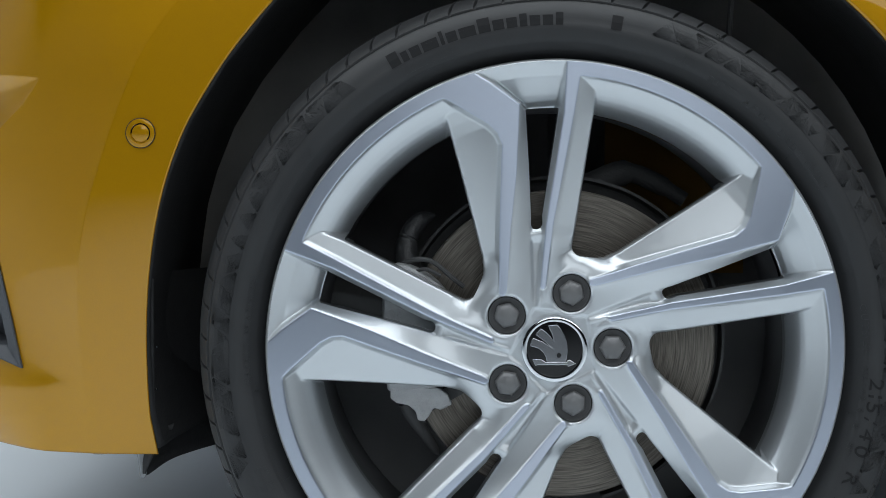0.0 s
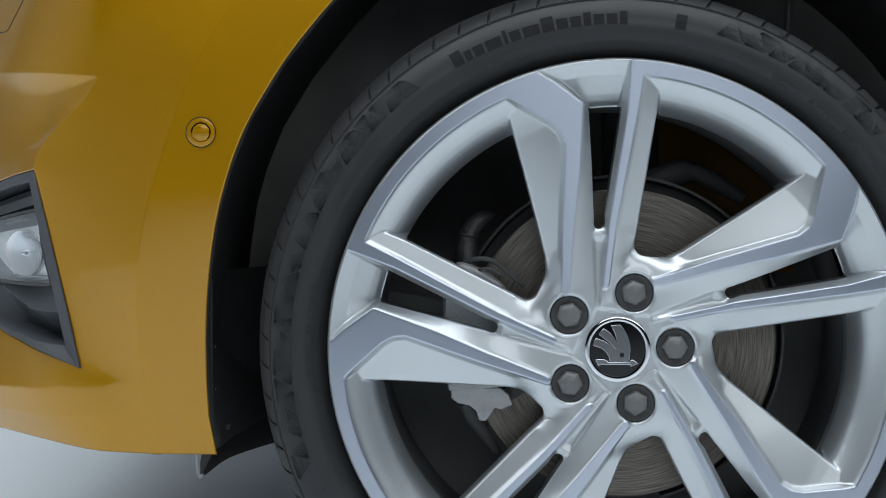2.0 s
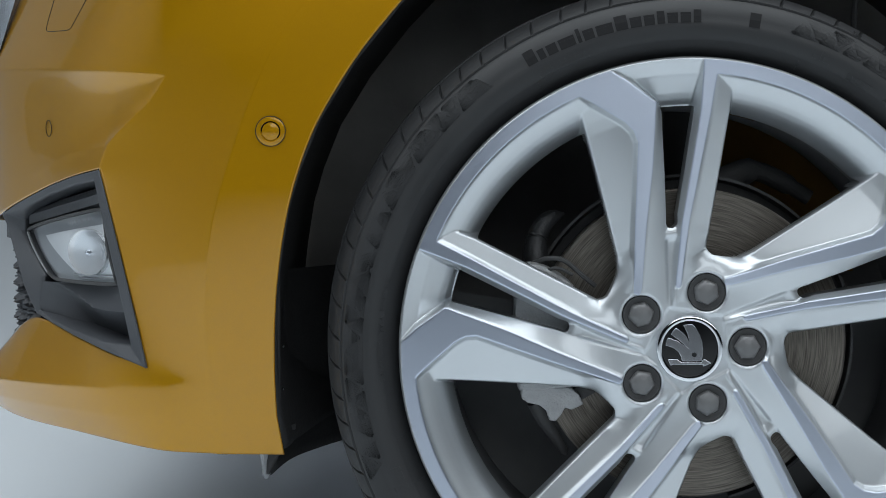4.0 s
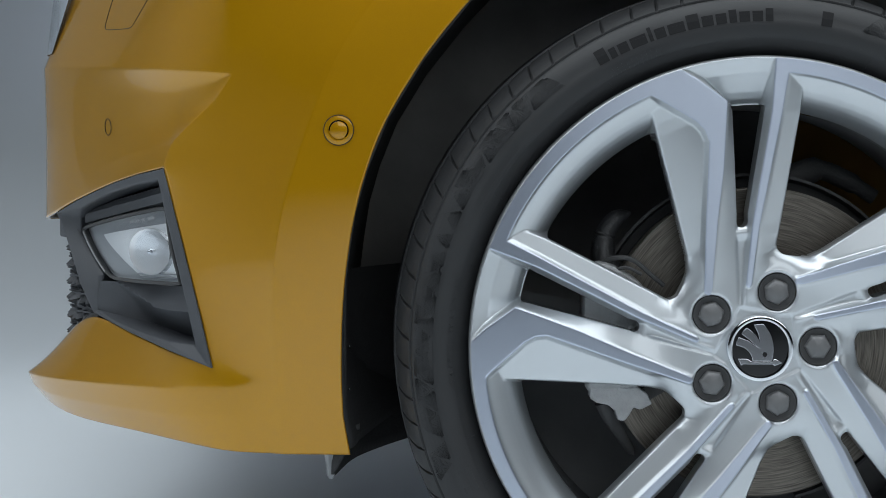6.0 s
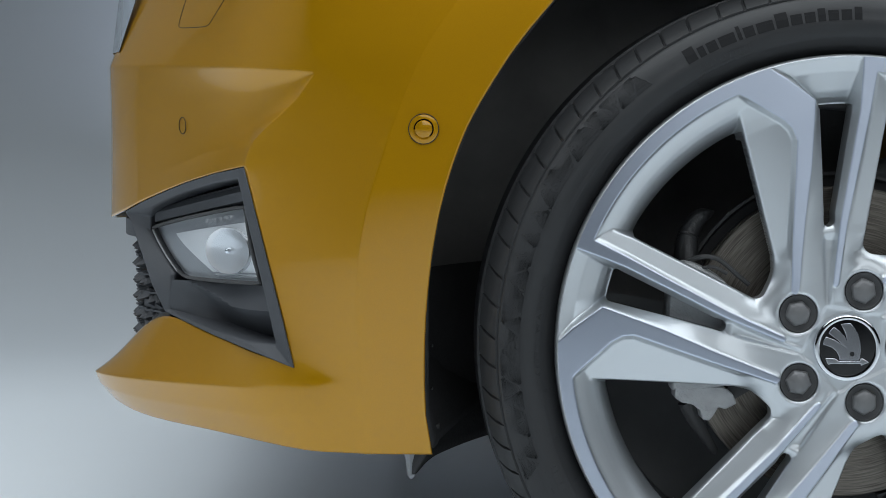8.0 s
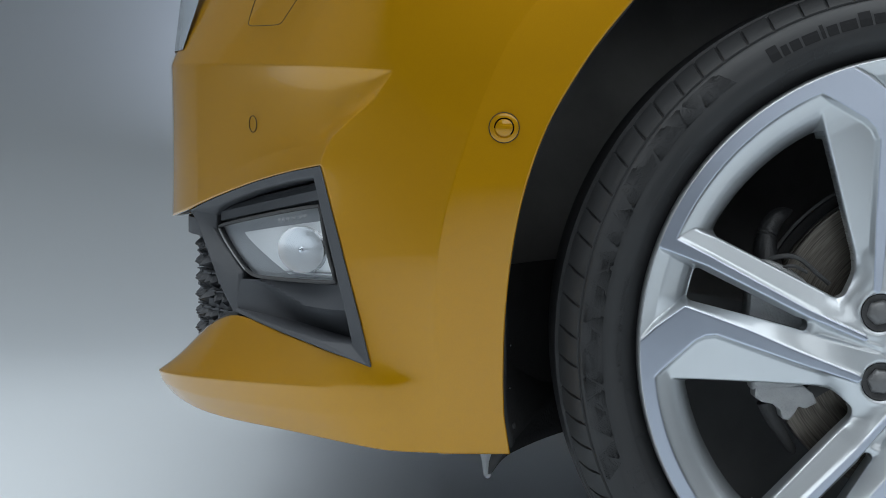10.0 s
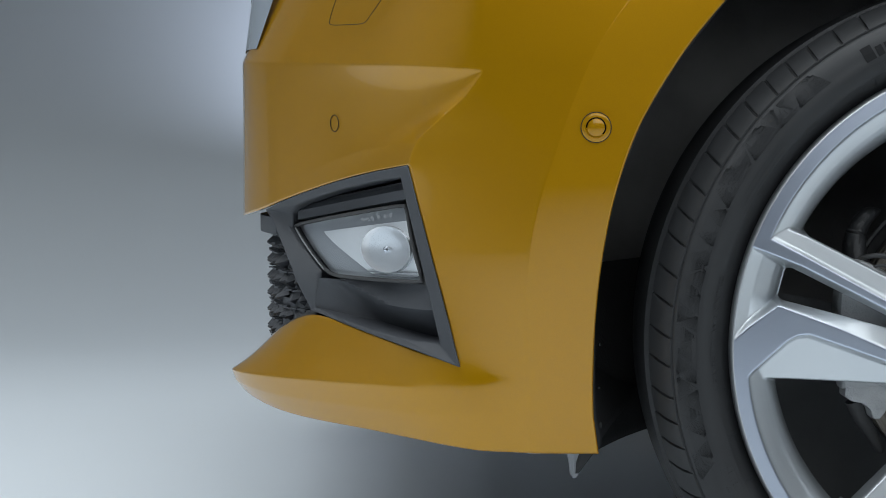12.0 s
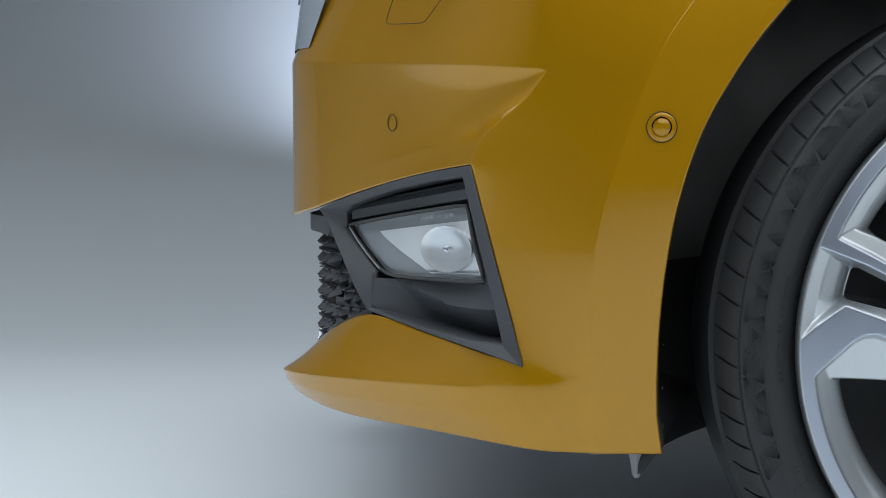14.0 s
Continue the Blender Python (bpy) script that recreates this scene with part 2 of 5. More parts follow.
ARCH_Y = [(0.203, 0.062), (0.238, 0.054), (0.264, 0.050), (0.32, 0.041), (0.37, 0.034), (0.42, 0.0295), (0.456, 0.0285), (0.50, 0.028), (0.60, 0.030), (0.67, 0.034)]
BAND_X = [(0.203, -0.412), (0.264, -0.414), (0.32, -0.418), (0.37, -0.417), (0.42, -0.4094), (0.4533, -0.398), (0.49, -0.3865), (0.525, -0.3735), (0.563, -0.3565), (0.596, -0.333), (0.67, -0.27)]
BAND_Y = [(0.203, 0.064), (0.264, 0.052), (0.32, 0.0450), (0.37, 0.0395), (0.42, 0.0365), (0.456, 0.0355), (0.50, 0.035), (0.56, 0.0345), (0.60, 0.036), (0.67, 0.04)]
EDGE = [(0.2055, -0.460, 0.0690), (0.238, -0.463, 0.0655), (0.2637, -0.4657, 0.0655), (0.27036, -0.46899, 0.068425), (0.2785, -0.4730, 0.0720), (0.32, -0.4838, 0.0790), (0.37, -0.4970, 0.0865),
        (0.42, -0.5102, 0.0935), (0.457, -0.5195, 0.0950), (0.477, -0.5140, 0.0925), (0.496, -0.4930, 0.0808), (0.515, -0.4710, 0.0712), (0.539, -0.4540, 0.0645),
        (0.555, -0.4530, 0.0652), (0.575, -0.4520, 0.0668), (0.595, -0.4490, 0.0685), (0.615, -0.4470, 0.0705), (0.64, -0.4440, 0.0735), (0.67, -0.4400, 0.0775)]
CREASE = [(-0.4540, 0.0645, 0.5390), (-0.4874, 0.0785, 0.5418), (-0.5351, 0.1176, 0.5457), (-0.5859, 0.1971, 0.5504), (-0.6420, 0.2869, 0.5540),
          (-0.6890, 0.3700, 0.5573), (-0.6985, 0.4250, 0.5590), (-0.7005, 0.5000, 0.5600), (-0.7010, 0.6200, 0.5620), (-0.7015, 0.8500, 0.5630)]
OPENING_TOP = [(-0.5195, 0.0950, 0.4570), (-0.5500, 0.1382, 0.4510), (-0.5863, 0.1977, 0.4408), (-0.6195, 0.2512, 0.4286), (-0.6428, 0.2880, 0.4196),
               (-0.6672, 0.3280, 0.4085), (-0.6930, 0.3850, 0.3994), (-0.6995, 0.4400, 0.3960), (-0.7010, 0.6000, 0.3920), (-0.7015, 0.8500, 0.3900)]
OPENING_LOW = [(-0.4730, 0.0720, 0.2785), (-0.5140, 0.0950, 0.2910), (-0.5585, 0.1580, 0.3002), (-0.5860, 0.2030, 0.3061), (-0.6140, 0.2480, 0.3120),
               (-0.6435, 0.2920, 0.2940), (-0.6640, 0.3500, 0.2760), (-0.6690, 0.4200, 0.2560), (-0.6720, 0.5500, 0.2420), (-0.6740, 0.8500, 0.2360)]
CREST = [(-0.4657, 0.0655, 0.2637), (-0.5112, 0.0870, 0.2591), (-0.5608, 0.1340, 0.2558), (-0.6136, 0.1954, 0.2512), (-0.6653, 0.2680, 0.2458),
         (-0.7000, 0.3300, 0.2425), (-0.7075, 0.3740, 0.2400), (-0.6900, 0.4300, 0.2350), (-0.6800, 0.5500, 0.2340), (-0.6880, 0.8500, 0.2330)]
CHIN = [(-0.4600, 0.0690, 0.2055), (-0.4960, 0.0924, 0.2081), (-0.5607, 0.1546, 0.2116), (-0.5900, 0.1900, 0.2104), (-0.6475, 0.2660, 0.2096),
        (-0.6870, 0.3370, 0.2180), (-0.7000, 0.3840, 0.2225), (-0.6850, 0.4400, 0.2285), (-0.6760, 0.5500, 0.2285), (-0.6830, 0.8500, 0.2280)]
for table in (CREASE, OPENING_TOP):  # a column close beside the corner crease
    table.insert(1, tuple(a + 0.28 * (b - a) for a, b in zip(table[0], table[1])))
MIDDLE = 0.85


def edge_at(z):
    return Vector((between([(e[0], e[1]) for e in EDGE], z), between([(e[0], e[2]) for e in EDGE], z), z))


def side_row(z, bottom=False):
    """Points from the wheel arch to the corner edge at height z."""
    e = edge_at(z)
    a = Vector((between(ARCH_X, z), between(ARCH_Y, z) + 0.005, z))
    b = Vector((between(BAND_X, z), between(BAND_Y, z), z))
    row = [a, a.lerp(b, 0.5), a.lerp(b, 0.97), b]
    for k in (0.33, 0.66, 1.0):
        p = b.lerp(e, k)
        p.y -= (e.y - b.y) * 0.08 * (k - k * k)
        row.append(p)
    row[-1] = e
    return row


def hollow_depth(x, near, z):
    """How far the wedge-shaped hollow between the level crease and the slanting one lies behind the skin."""
    crest = float(np.interp(-x, [-q[0] for q in CREASE], [q[2] for q in CREASE]))
    ridge = [(0.454, 0.539), (0.471, 0.515), (0.493, 0.496), (0.514, 0.477), (0.560, 0.470), (0.620, 0.448), (0.700, 0.420)]
    foot = between(ridge, -x)
    if x > -0.454 or not foot < z < crest:
        return 0.0
    s = (crest - z) / (crest - foot)
    fall = math.sin(math.pi / 2 * s / 0.33) if s < 0.33 else 1 - ((s - 0.33) / 0.67) ** 2
    fade = min(1.0, max(0.0, (0.66 + x) / 0.15))
    return 0.10 * min(crest - foot, 0.062) * fall * fade * fade * (3 - 2 * fade)


def hollow(skin):
    """Presses the hollow into both corners of the skin."""
    for v in skin.vertices:
        p = v.co
        out = 1 if p.y <= MIDDLE else -1
        depth = hollow_depth(p.x, p.y if out > 0 else 2 * MIDDLE - p.y, p.z)
        v.co = (p.x + 0.55 * depth, p.y + out * 0.83 * depth, p.z)


def front_bumper():
    bm = bmesh.new()
    creased = bm.edges.layers.float.new("crease_edge")

    def patch(rows, mirror=False):
        for m in (1, -1) if mirror else (1,):
            loft(bm, [[Vector((p[0], p[1] if m > 0 else 2 * MIDDLE - p[1], p[2])) for p in row] for row in rows])

    side = [side_row(e[0]) for e in EDGE]
    side[0] = [Vector((p.x, p.y, 0.203 + (p.z - 0.203) * i / 6)) for i, p in enumerate(side[0])]
    patch(side, True)
    upper = []
    for i, (k, e) in enumerate(((0, 12), (0.25, 11), (0.5, 10), (0.75, 9), (1, 8))):
        row = [Vector(a).lerp(Vector(b), k) for a, b in zip(CREASE, OPENING_TOP)]
        row[0] = edge_at(EDGE[e][0])
        row[1] = row[0].lerp(row[2], 0.28)
        upper.append(row)
    patch(upper, True)
    top = [CREASE]
    for e in EDGE[13:]:
        rise = e[0] - 0.539
        row = [Vector((p[0] + 0.40 * rise * min(1, (i + 0.5) / 5), p[1], p[2] + rise * (1 if i else 0))) for i, p in enumerate(CREASE)]
        row[0] = edge_at(e[0])
        top.append(row)
    patch(top, True)
    low = [OPENING_LOW]
    row = [Vector(a).lerp(Vector(b), 0.55) for a, b in zip(OPENING_LOW, CREST)]
    for i, p in enumerate(row):
        p.z -= 0.004 if i > 1 else 0.0
    row[0] = edge_at(0.27036)
    low += [row, CREST]
    patch(low, True)
    mid = [Vector(a).lerp(Vector(b), 0.5) for a, b in zip(CREST, CHIN)]
    mid = [Vector((p.x - 0.002, p.y - 0.002, p.z)) for p in mid]
    mid[0] = edge_at(0.238)
    patch([CREST, mid, CHIN], True)
    bmesh.ops.remove_doubles(bm, verts=bm.verts, dist=2e-4)
    # soft and hard creases
    def near(p, line):
        return any((Vector(q) - p).length < 1e-3 for q in line)
    lines = [(OPENING_TOP, 1.0), (OPENING_LOW, 1.0), (CREST[1:], 0.7), (CREASE[1:], 0.55), (CHIN, 1.0), ([edge_at(e[0]) for e in EDGE[4:13]], 0.95),
             ([r[3] for r in side[5:]], 1.0), (side[1] + mid, 0.9)]
    for edge in bm.edges:
        for line, strength in lines:
            a, b = (Vector((v.co.x, v.co.y if v.co.y <= MIDDLE else 2 * MIDDLE - v.co.y, v.co.z)) for v in edge.verts)
            if near(a, line) and near(b, line):
                edge[creased] = max(edge[creased], strength)
    ob = part("front_bumper", bm, PAINT, car, "glossy amber yellow bumper with a sharp crease", angle=80)
    sub = ob.modifiers.new("smooth_skin", "SUBSURF")
    sub.levels = sub.render_levels = 4
    sub.boundary_smooth = "PRESERVE_CORNERS"
    bpy.context.view_layer.update()
    skin = bpy.data.meshes.new_from_object(ob.evaluated_get(bpy.context.evaluated_depsgraph_get()))
    ob.modifiers.clear()
    ob.data = skin
    hollow(skin)
    thick = ob.modifiers.new("wall_thickness", "SOLIDIFY")
    thick.thickness, thick.offset = 0.003, -1
    return ob


front_bumper()


def arch_radius(degrees):
    return between([(8, 0.385), (20, 0.386), (45, 0.390), (60, 0.392), (90, 0.390), (114, 0.3985)], degrees)


def fender():
    """Wing panel over the wheel, from the bumper back to the door's edge."""
    bm = bmesh.new()
    inner = [polar(arch_radius(d), d, 0.030) for d in range(114, 7, -4)]
    inner[0] = Vector((-0.165, 0.034, 0.67))
    rows = [inner]
    for k in (0.12, 0.3, 0.65, 1.0):
        row = []
        for i, p in enumerate(inner):
            target = Vector((-0.44 + 0.99 * i / (len(inner) - 1), 0.05, 0.67 + 0.12 * min(1, i / 6)))
            target.y += 0.05 * k * k
            q = p.lerp(target, k)
            q.y = p.y + 0.005 * k + (target.y - p.y) * k * k
            row.append(q)
        rows.append(row)
    loft(bm, rows)
    ob = part("fender", bm, PAINT, car, "glossy amber yellow wing panel over the wheel")
    sub = ob.modifiers.new("smooth_skin", "SUBSURF")
    sub.levels = sub.render_levels = 2
    thick = ob.modifiers.new("wall_thickness", "SOLIDIFY")
    thick.thickness, thick.offset = 0.004, -1
    bm = bmesh.new()
    rows = []
    for k in range(9):
        row = []
        for j in range(17):
            y = 0.11 + (2 * MIDDLE - 0.22) * j / 16
            front = between([(0.11, -0.40), (0.20, -0.52), (0.34, -0.61), (0.55, -0.655), (0.85, -0.665)], min(y, 2 * MIDDLE - y))
            row.append((front + (0.58 - front) * k / 8, y, 0.68 + 0.05 * math.sin(math.pi * j / 16) + 0.13 * min(1, k / 6)))
        rows.append(row)
    loft(bm, rows)
    ob = part("bonnet", bm, PAINT, car, "glossy amber yellow bonnet")
    thick = ob.modifiers.new("wall_thickness", "SOLIDIFY")
    thick.thickness = 0.02


fender()


def underbody():
    bm = bmesh.new()
    box(bm, (1.30, MIDDLE, 0.225), (3.3, 0.90, 0.04))
    box(bm, (2.05, MIDDLE, 0.225), (2.9, 1.56, 0.03))
    box(bm, (0.02, MIDDLE + 0.05, 0.50), (0.9, 0.75, 0.5))
    part("underbody", bm, BLACK, car, "black underbody")
    # unseen tray, added to keep light off the floor below the bumper
    bm = bmesh.new()
    chin = [Vector((-0.345, 0.10, 0.224))] + [Vector((p[0] + 0.030, p[1] + 0.030, 0.228)) for p in CHIN[:7]]
    loft(bm, [[p, Vector((p.x + 0.01, MIDDLE, p.z + 0.004)), Vector((p.x, 2 * MIDDLE - p.y, p.z))] for p in chin])
    ob = part("light_block_tray", bm, BLACK, car, "unseen black tray under the bumper, added to block light")
    ob.modifiers.new("wall_thickness", "SOLIDIFY").thickness = 0.004
    # the rest of the body: a five-door shell with a dark glasshouse
    bm = bmesh.new()
    rows = []
    for x, wide, belt, top, roof_wide in ((0.58, 0.80, 0.84, 0.90, 0.70), (0.85, 0.83, 0.92, 1.02, 0.68), (1.25, 0.85, 0.95, 1.27, 0.60), (1.60, 0.86, 0.96, 1.42, 0.56), (2.10, 0.86, 0.97, 1.46, 0.55),
                                          (2.70, 0.86, 0.98, 1.43, 0.54), (3.20, 0.84, 1.00, 1.30, 0.54), (3.50, 0.80, 0.98, 1.05, 0.60), (3.62, 0.74, 0.82, 0.86, 0.62)):
        half = [(0.90 * wide, 0.24), (0.985 * wide, 0.36), (wide, 0.60), (0.975 * wide, belt), (0.5 * (0.96 * wide + roof_wide), 0.5 * (belt + top)), (roof_wide, top - 0.03), (0.5 * roof_wide, top), (0.0, top + 0.01)]
        rows.append([(x, MIDDLE - w, z) for w, z in half] + [(x, MIDDLE + w, z) for w, z in half[-2::-1]])
    grid = loft(bm, rows)
    cap(bm, grid[-1])
    for face in bm.faces:
        c = face.calc_center_median()
        if len(face.verts) == 4 and 1.00 < c.z < 1.38 and abs(c.y - MIDDLE) > 0.5 and 1.0 < c.x < 3.3:
            face.material_index = 1
    ob = part("body_shell", bm, [PAINT, GLOSS_BLACK], car, "amber yellow doors, roof and tailgate", angle=40)


underbody()


def arch_liner():
    """Black wheel house with its lower deflector."""
    bm = bmesh.new()
    edge = [Vector((between(ARCH_X, z) - 0.0005, between(ARCH_Y, z) + 0.0085, z)) for z in (0.208, 0.214, 0.224, 0.24, 0.264, 0.29, 0.32, 0.35, 0.38, 0.42, 0.456, 0.50, 0.55, 0.60, 0.64, 0.67)]
    edge += [polar(arch_radius(d) + 0.001, d, 0.034) for d in range(108, -20, -6)]
    rows = [edge]
    for k, (dy, grow) in enumerate(((0.012, 1.0), (0.03, 1.012), (0.08, 1.016), (0.16, 1.01), (0.30, 1.0))):
        row = []
        for i, p in enumerate(edge):
            q = Vector((p.x * grow, p.y + dy, HUB_Z + (p.z - HUB_Z) * grow))
            low = max(0, (0.30 - p.z) / 0.10) if p.x < 0 else 0
            q.x += low * 0.35 * dy
            q.z += low * 0.12 * dy
            row.append(q)
        rows.append(row)
    grid = loft(bm, rows)
    lip = rounded([(-0.3560, 0.068, 0.2040), (-0.3690, 0.094, 0.1790), (-0.3570, 0.14, 0.1840), (-0.3420, 0.18, 0.1860), (-0.3050, 0.25, 0.1880), (-0.2500, 0.33, 0.1900)], 5)
    loft(bm, [[Vector((p.x - 0.022 * k * (1 if p.y > 0.1 else 0), p.y, p.z + (0.36 - p.z) * k)) for p in lip] for k in (0, 0.05, 0.3, 0.6, 1.0)])
    ob = part("arch_liner", bm, LINER, car, "black textured wheel arch liner")
    thick = ob.modifiers.new("wall_thickness", "SOLIDIFY")
    thick.thickness, thick.offset = 0.003, 0
    bm = bmesh.new()
    box(bm, (0, 0.36, 0.48), (0.95, 0.02, 0.5))
    part("inner_wing", bm, INNER, car, "dark inner wing behind the wheel")
    # small body-coloured patch behind the spokes, its colour darkened for the shade
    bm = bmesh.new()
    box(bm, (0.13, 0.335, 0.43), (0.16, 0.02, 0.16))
    part("chassis_leg", bm, SHADED_AMBER, car, "amber painted chassis leg with the shade put into its colour")
    for z in (0.262, 0.300):
        bm = bmesh.new()
        bmesh.ops.create_uvsphere(bm, u_segments=10, v_segments=6, radius=0.0014, matrix=Matrix.Translation((-0.3520, 0.064, z)))
        part("clip", bm, GLOSS_BLACK, car)
    # air deflector fin below the bumper's end
    bm = bmesh.new()
    rows = []
    along, side = Vector((-0.29, 0.957, 0)), Vector((0.0014, 0.0004, 0))
    for k, (half, z) in enumerate(((0.020, 0.207), (0.012, 0.200), (0.0075, 0.193), (0.0055, 0.186), (0.0045, 0.180), (0.0015, 0.1765))):
        c = Vector((-0.3705, 0.094, z))
        w = (4.5, 3.4, 2.6, 2.2, 2.0, 1.0)[k]
        rows.append([c - along * half - side * w, c + along * half * 0.8 - side * w, c + along * half * 0.8 + side * w, c - along * half + side * w])
    grid = loft(bm, rows, True)
    cap(bm, grid[-1])
    bevel(part("deflector_fin", bm, FIN, car, "pale grey moulded fin"), 0.0006)
    bm = bmesh.new()
    tube(bm, [(-0.408, 0.085, 0.206), (-0.408, 0.085, 0.2005)], [0.009, 0.006], 12)
    part("clip", bm, FIN, car)


arch_liner()


def bumper_point(x, z):
    """A place on the bumper's skin between the corner edge and the middle."""
    k = (0.5545 - z) / (0.5545 - 0.43)
    line = [Vector(a).lerp(Vector(b), max(0, k)) + Vector((0.4 * max(0, z - 0.557) * 0.6, 0, 0)) for a, b in zip(CREASE, OPENING_TOP)]
    y = float(np.interp(-x, [-p.x for p in line], [p.y for p in line]))
    depth = hollow_depth(x, y, z)
    return Vector((x + 0.55 * depth, y + 0.83 * depth, z))


def turned(bm, m, profile, steps=40, mat=0):
    """Turns a profile of (radius, height) about the local z axis of m."""
    rows = [[m @ Vector((r * math.cos(math.tau * k / steps), r * math.sin(math.tau * k / steps), h)) for r, h in profile] for k in range(steps)]
    grid = loft(bm, rows + [rows[0]], False, mat)
    bmesh.ops.remove_doubles(bm, verts=bm.verts, dist=1e-6)


def parking_sensor(at, normal, r):
    """Round sensor: a raised painted ring, a dark gap and a painted disc."""
    m = Matrix.Translation(at) @ Vector(normal).normalized().to_track_quat("Z", "Y").to_matrix().to_4x4()
    bm = bmesh.new()
    turned(bm, m, [(r * 0.68, -0.006), (r * 0.68, 0.0006), (r * 0.71, 0.0011), (r * 0.93, 0.0010), (r * 0.985, 0.0007), (r, -0.0004), (r, -0.006)], 48)
    gap = part("parking_sensor", bm, PAINT, car, "amber parking sensor with a dark ring")
    bm = bmesh.new()
    turned(bm, m, [(r * 0.54, -0.005), (r * 0.54, -0.0006), (r * 0.70, -0.0006), (r * 0.70, -0.005)], 48)
    part("gap_ring", bm, GLOSS_BLACK, gap)
    bm = bmesh.new()
    turned(bm, m, [(r * 1.01 + 0.0005 * math.cos(k * 0.785), 0.0004 + 0.0005 * math.sin(k * 0.785)) for k in range(9)], 48)
    part("seam", bm, SEAM, gap)
    bm = bmesh.new()
    rr = r * 0.605
    turned(bm, m, [(0.0001, 0.0007), (rr * 0.9, 0.0007), (rr * 0.97, 0.0004), (rr, -0.003)], 48)
    part("sensor_disc", bm, PAINT, gap)


def flush_sensor(at, normal, r):
    m = Matrix.Translation(at) @ Vector(normal).normalized().to_track_quat("Z", "Y").to_matrix().to_4x4()
    bm = bmesh.new()
    turned(bm, m, [(r - 0.0004 + 0.0004 * math.cos(k * 0.785), 0.0004 * math.sin(k * 0.785)) for k in range(9)], 40)
    part("parking_sensor", bm, SEAM, car, "thin round panel gap of a flush painted sensor")


parking_sensor((-0.3592, 0.0336, 0.4898), (-0.04, -1, -0.02), 0.0127)
flush_sensor(bumper_point(-0.5902, 0.4942) + Vector((-0.0006, -0.0004, 0)), (-0.85, -0.527, -0.03), 0.0082)


def towing_eye_cover():
    """Thin seam of the painted cover over the towing eye."""
    corners = [(-0.5862, 0.618), (-0.5925, 0.6000), (-0.5948, 0.5905), (-0.5930, 0.5880), (-0.5880, 0.5870), (-0.5720, 0.5860), (-0.5640, 0.5858), (-0.5590, 0.5872), (-0.5550, 0.5920), (-0.5400, 0.6120), (-0.5360, 0.6200)]
    line = rounded([bumper_point(x, z) for x, z in corners], 4)
    bm = bmesh.new()
    tube(bm, line, 0.0004, 6)
    part("towing_eye_cover", bm, SEAM, car, "thin panel gap round a painted cover")


towing_eye_cover()


# ---- the front wheel ----
wheel = new("wheel")
wheel.parent = car
tagged(wheel, "silver twin-spoke alloy wheel with a low-profile tyre")


def sampled(points):
    """(radius, angle) and (radius, depth) tables along a straight-sided line on the wheel, inner end first."""
    flat = [Vector((r * math.cos(radians(d)), r * math.sin(radians(d)), y)) for r, d, y in points]
    track = [p.lerp(q, k / 12) for p, q in zip(flat, flat[1:]) for k in range(12)] + [flat[-1]]
    rows = sorted((math.hypot(p.x, p.y), math.degrees(math.atan2(p.y, p.x)), p.z) for p in track)
    return [(r, d) for r, d, y in rows], [(r, y) for r, d, y in rows]


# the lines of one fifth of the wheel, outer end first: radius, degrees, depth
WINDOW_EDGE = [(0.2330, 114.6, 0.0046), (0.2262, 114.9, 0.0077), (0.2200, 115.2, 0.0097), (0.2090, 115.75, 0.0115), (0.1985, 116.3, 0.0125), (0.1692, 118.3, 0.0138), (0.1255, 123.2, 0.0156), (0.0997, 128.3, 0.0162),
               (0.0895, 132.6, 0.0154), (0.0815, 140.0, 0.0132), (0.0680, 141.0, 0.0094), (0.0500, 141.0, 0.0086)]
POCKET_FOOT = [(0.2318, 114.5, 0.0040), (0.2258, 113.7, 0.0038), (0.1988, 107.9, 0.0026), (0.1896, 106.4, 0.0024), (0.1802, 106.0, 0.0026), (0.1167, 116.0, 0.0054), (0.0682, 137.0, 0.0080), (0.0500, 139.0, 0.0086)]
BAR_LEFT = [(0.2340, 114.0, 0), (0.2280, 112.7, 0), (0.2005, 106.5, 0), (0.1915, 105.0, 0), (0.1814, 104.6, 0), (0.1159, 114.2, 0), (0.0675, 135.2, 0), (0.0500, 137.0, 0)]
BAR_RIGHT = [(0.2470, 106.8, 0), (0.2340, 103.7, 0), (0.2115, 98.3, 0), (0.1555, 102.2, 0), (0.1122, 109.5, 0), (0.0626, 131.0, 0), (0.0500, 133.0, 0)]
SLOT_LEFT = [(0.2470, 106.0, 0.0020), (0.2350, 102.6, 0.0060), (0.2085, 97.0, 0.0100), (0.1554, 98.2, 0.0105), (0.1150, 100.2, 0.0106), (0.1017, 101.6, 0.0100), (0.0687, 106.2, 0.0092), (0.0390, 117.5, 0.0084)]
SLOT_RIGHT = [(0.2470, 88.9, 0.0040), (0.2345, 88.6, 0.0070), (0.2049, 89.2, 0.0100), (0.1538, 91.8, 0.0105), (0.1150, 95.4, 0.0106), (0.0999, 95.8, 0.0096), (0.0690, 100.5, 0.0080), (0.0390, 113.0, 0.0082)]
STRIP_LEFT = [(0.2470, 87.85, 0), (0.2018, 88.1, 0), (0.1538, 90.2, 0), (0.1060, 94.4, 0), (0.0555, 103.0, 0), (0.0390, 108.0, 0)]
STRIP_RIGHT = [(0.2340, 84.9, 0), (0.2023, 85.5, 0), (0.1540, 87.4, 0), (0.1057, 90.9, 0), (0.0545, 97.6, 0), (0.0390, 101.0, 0)]
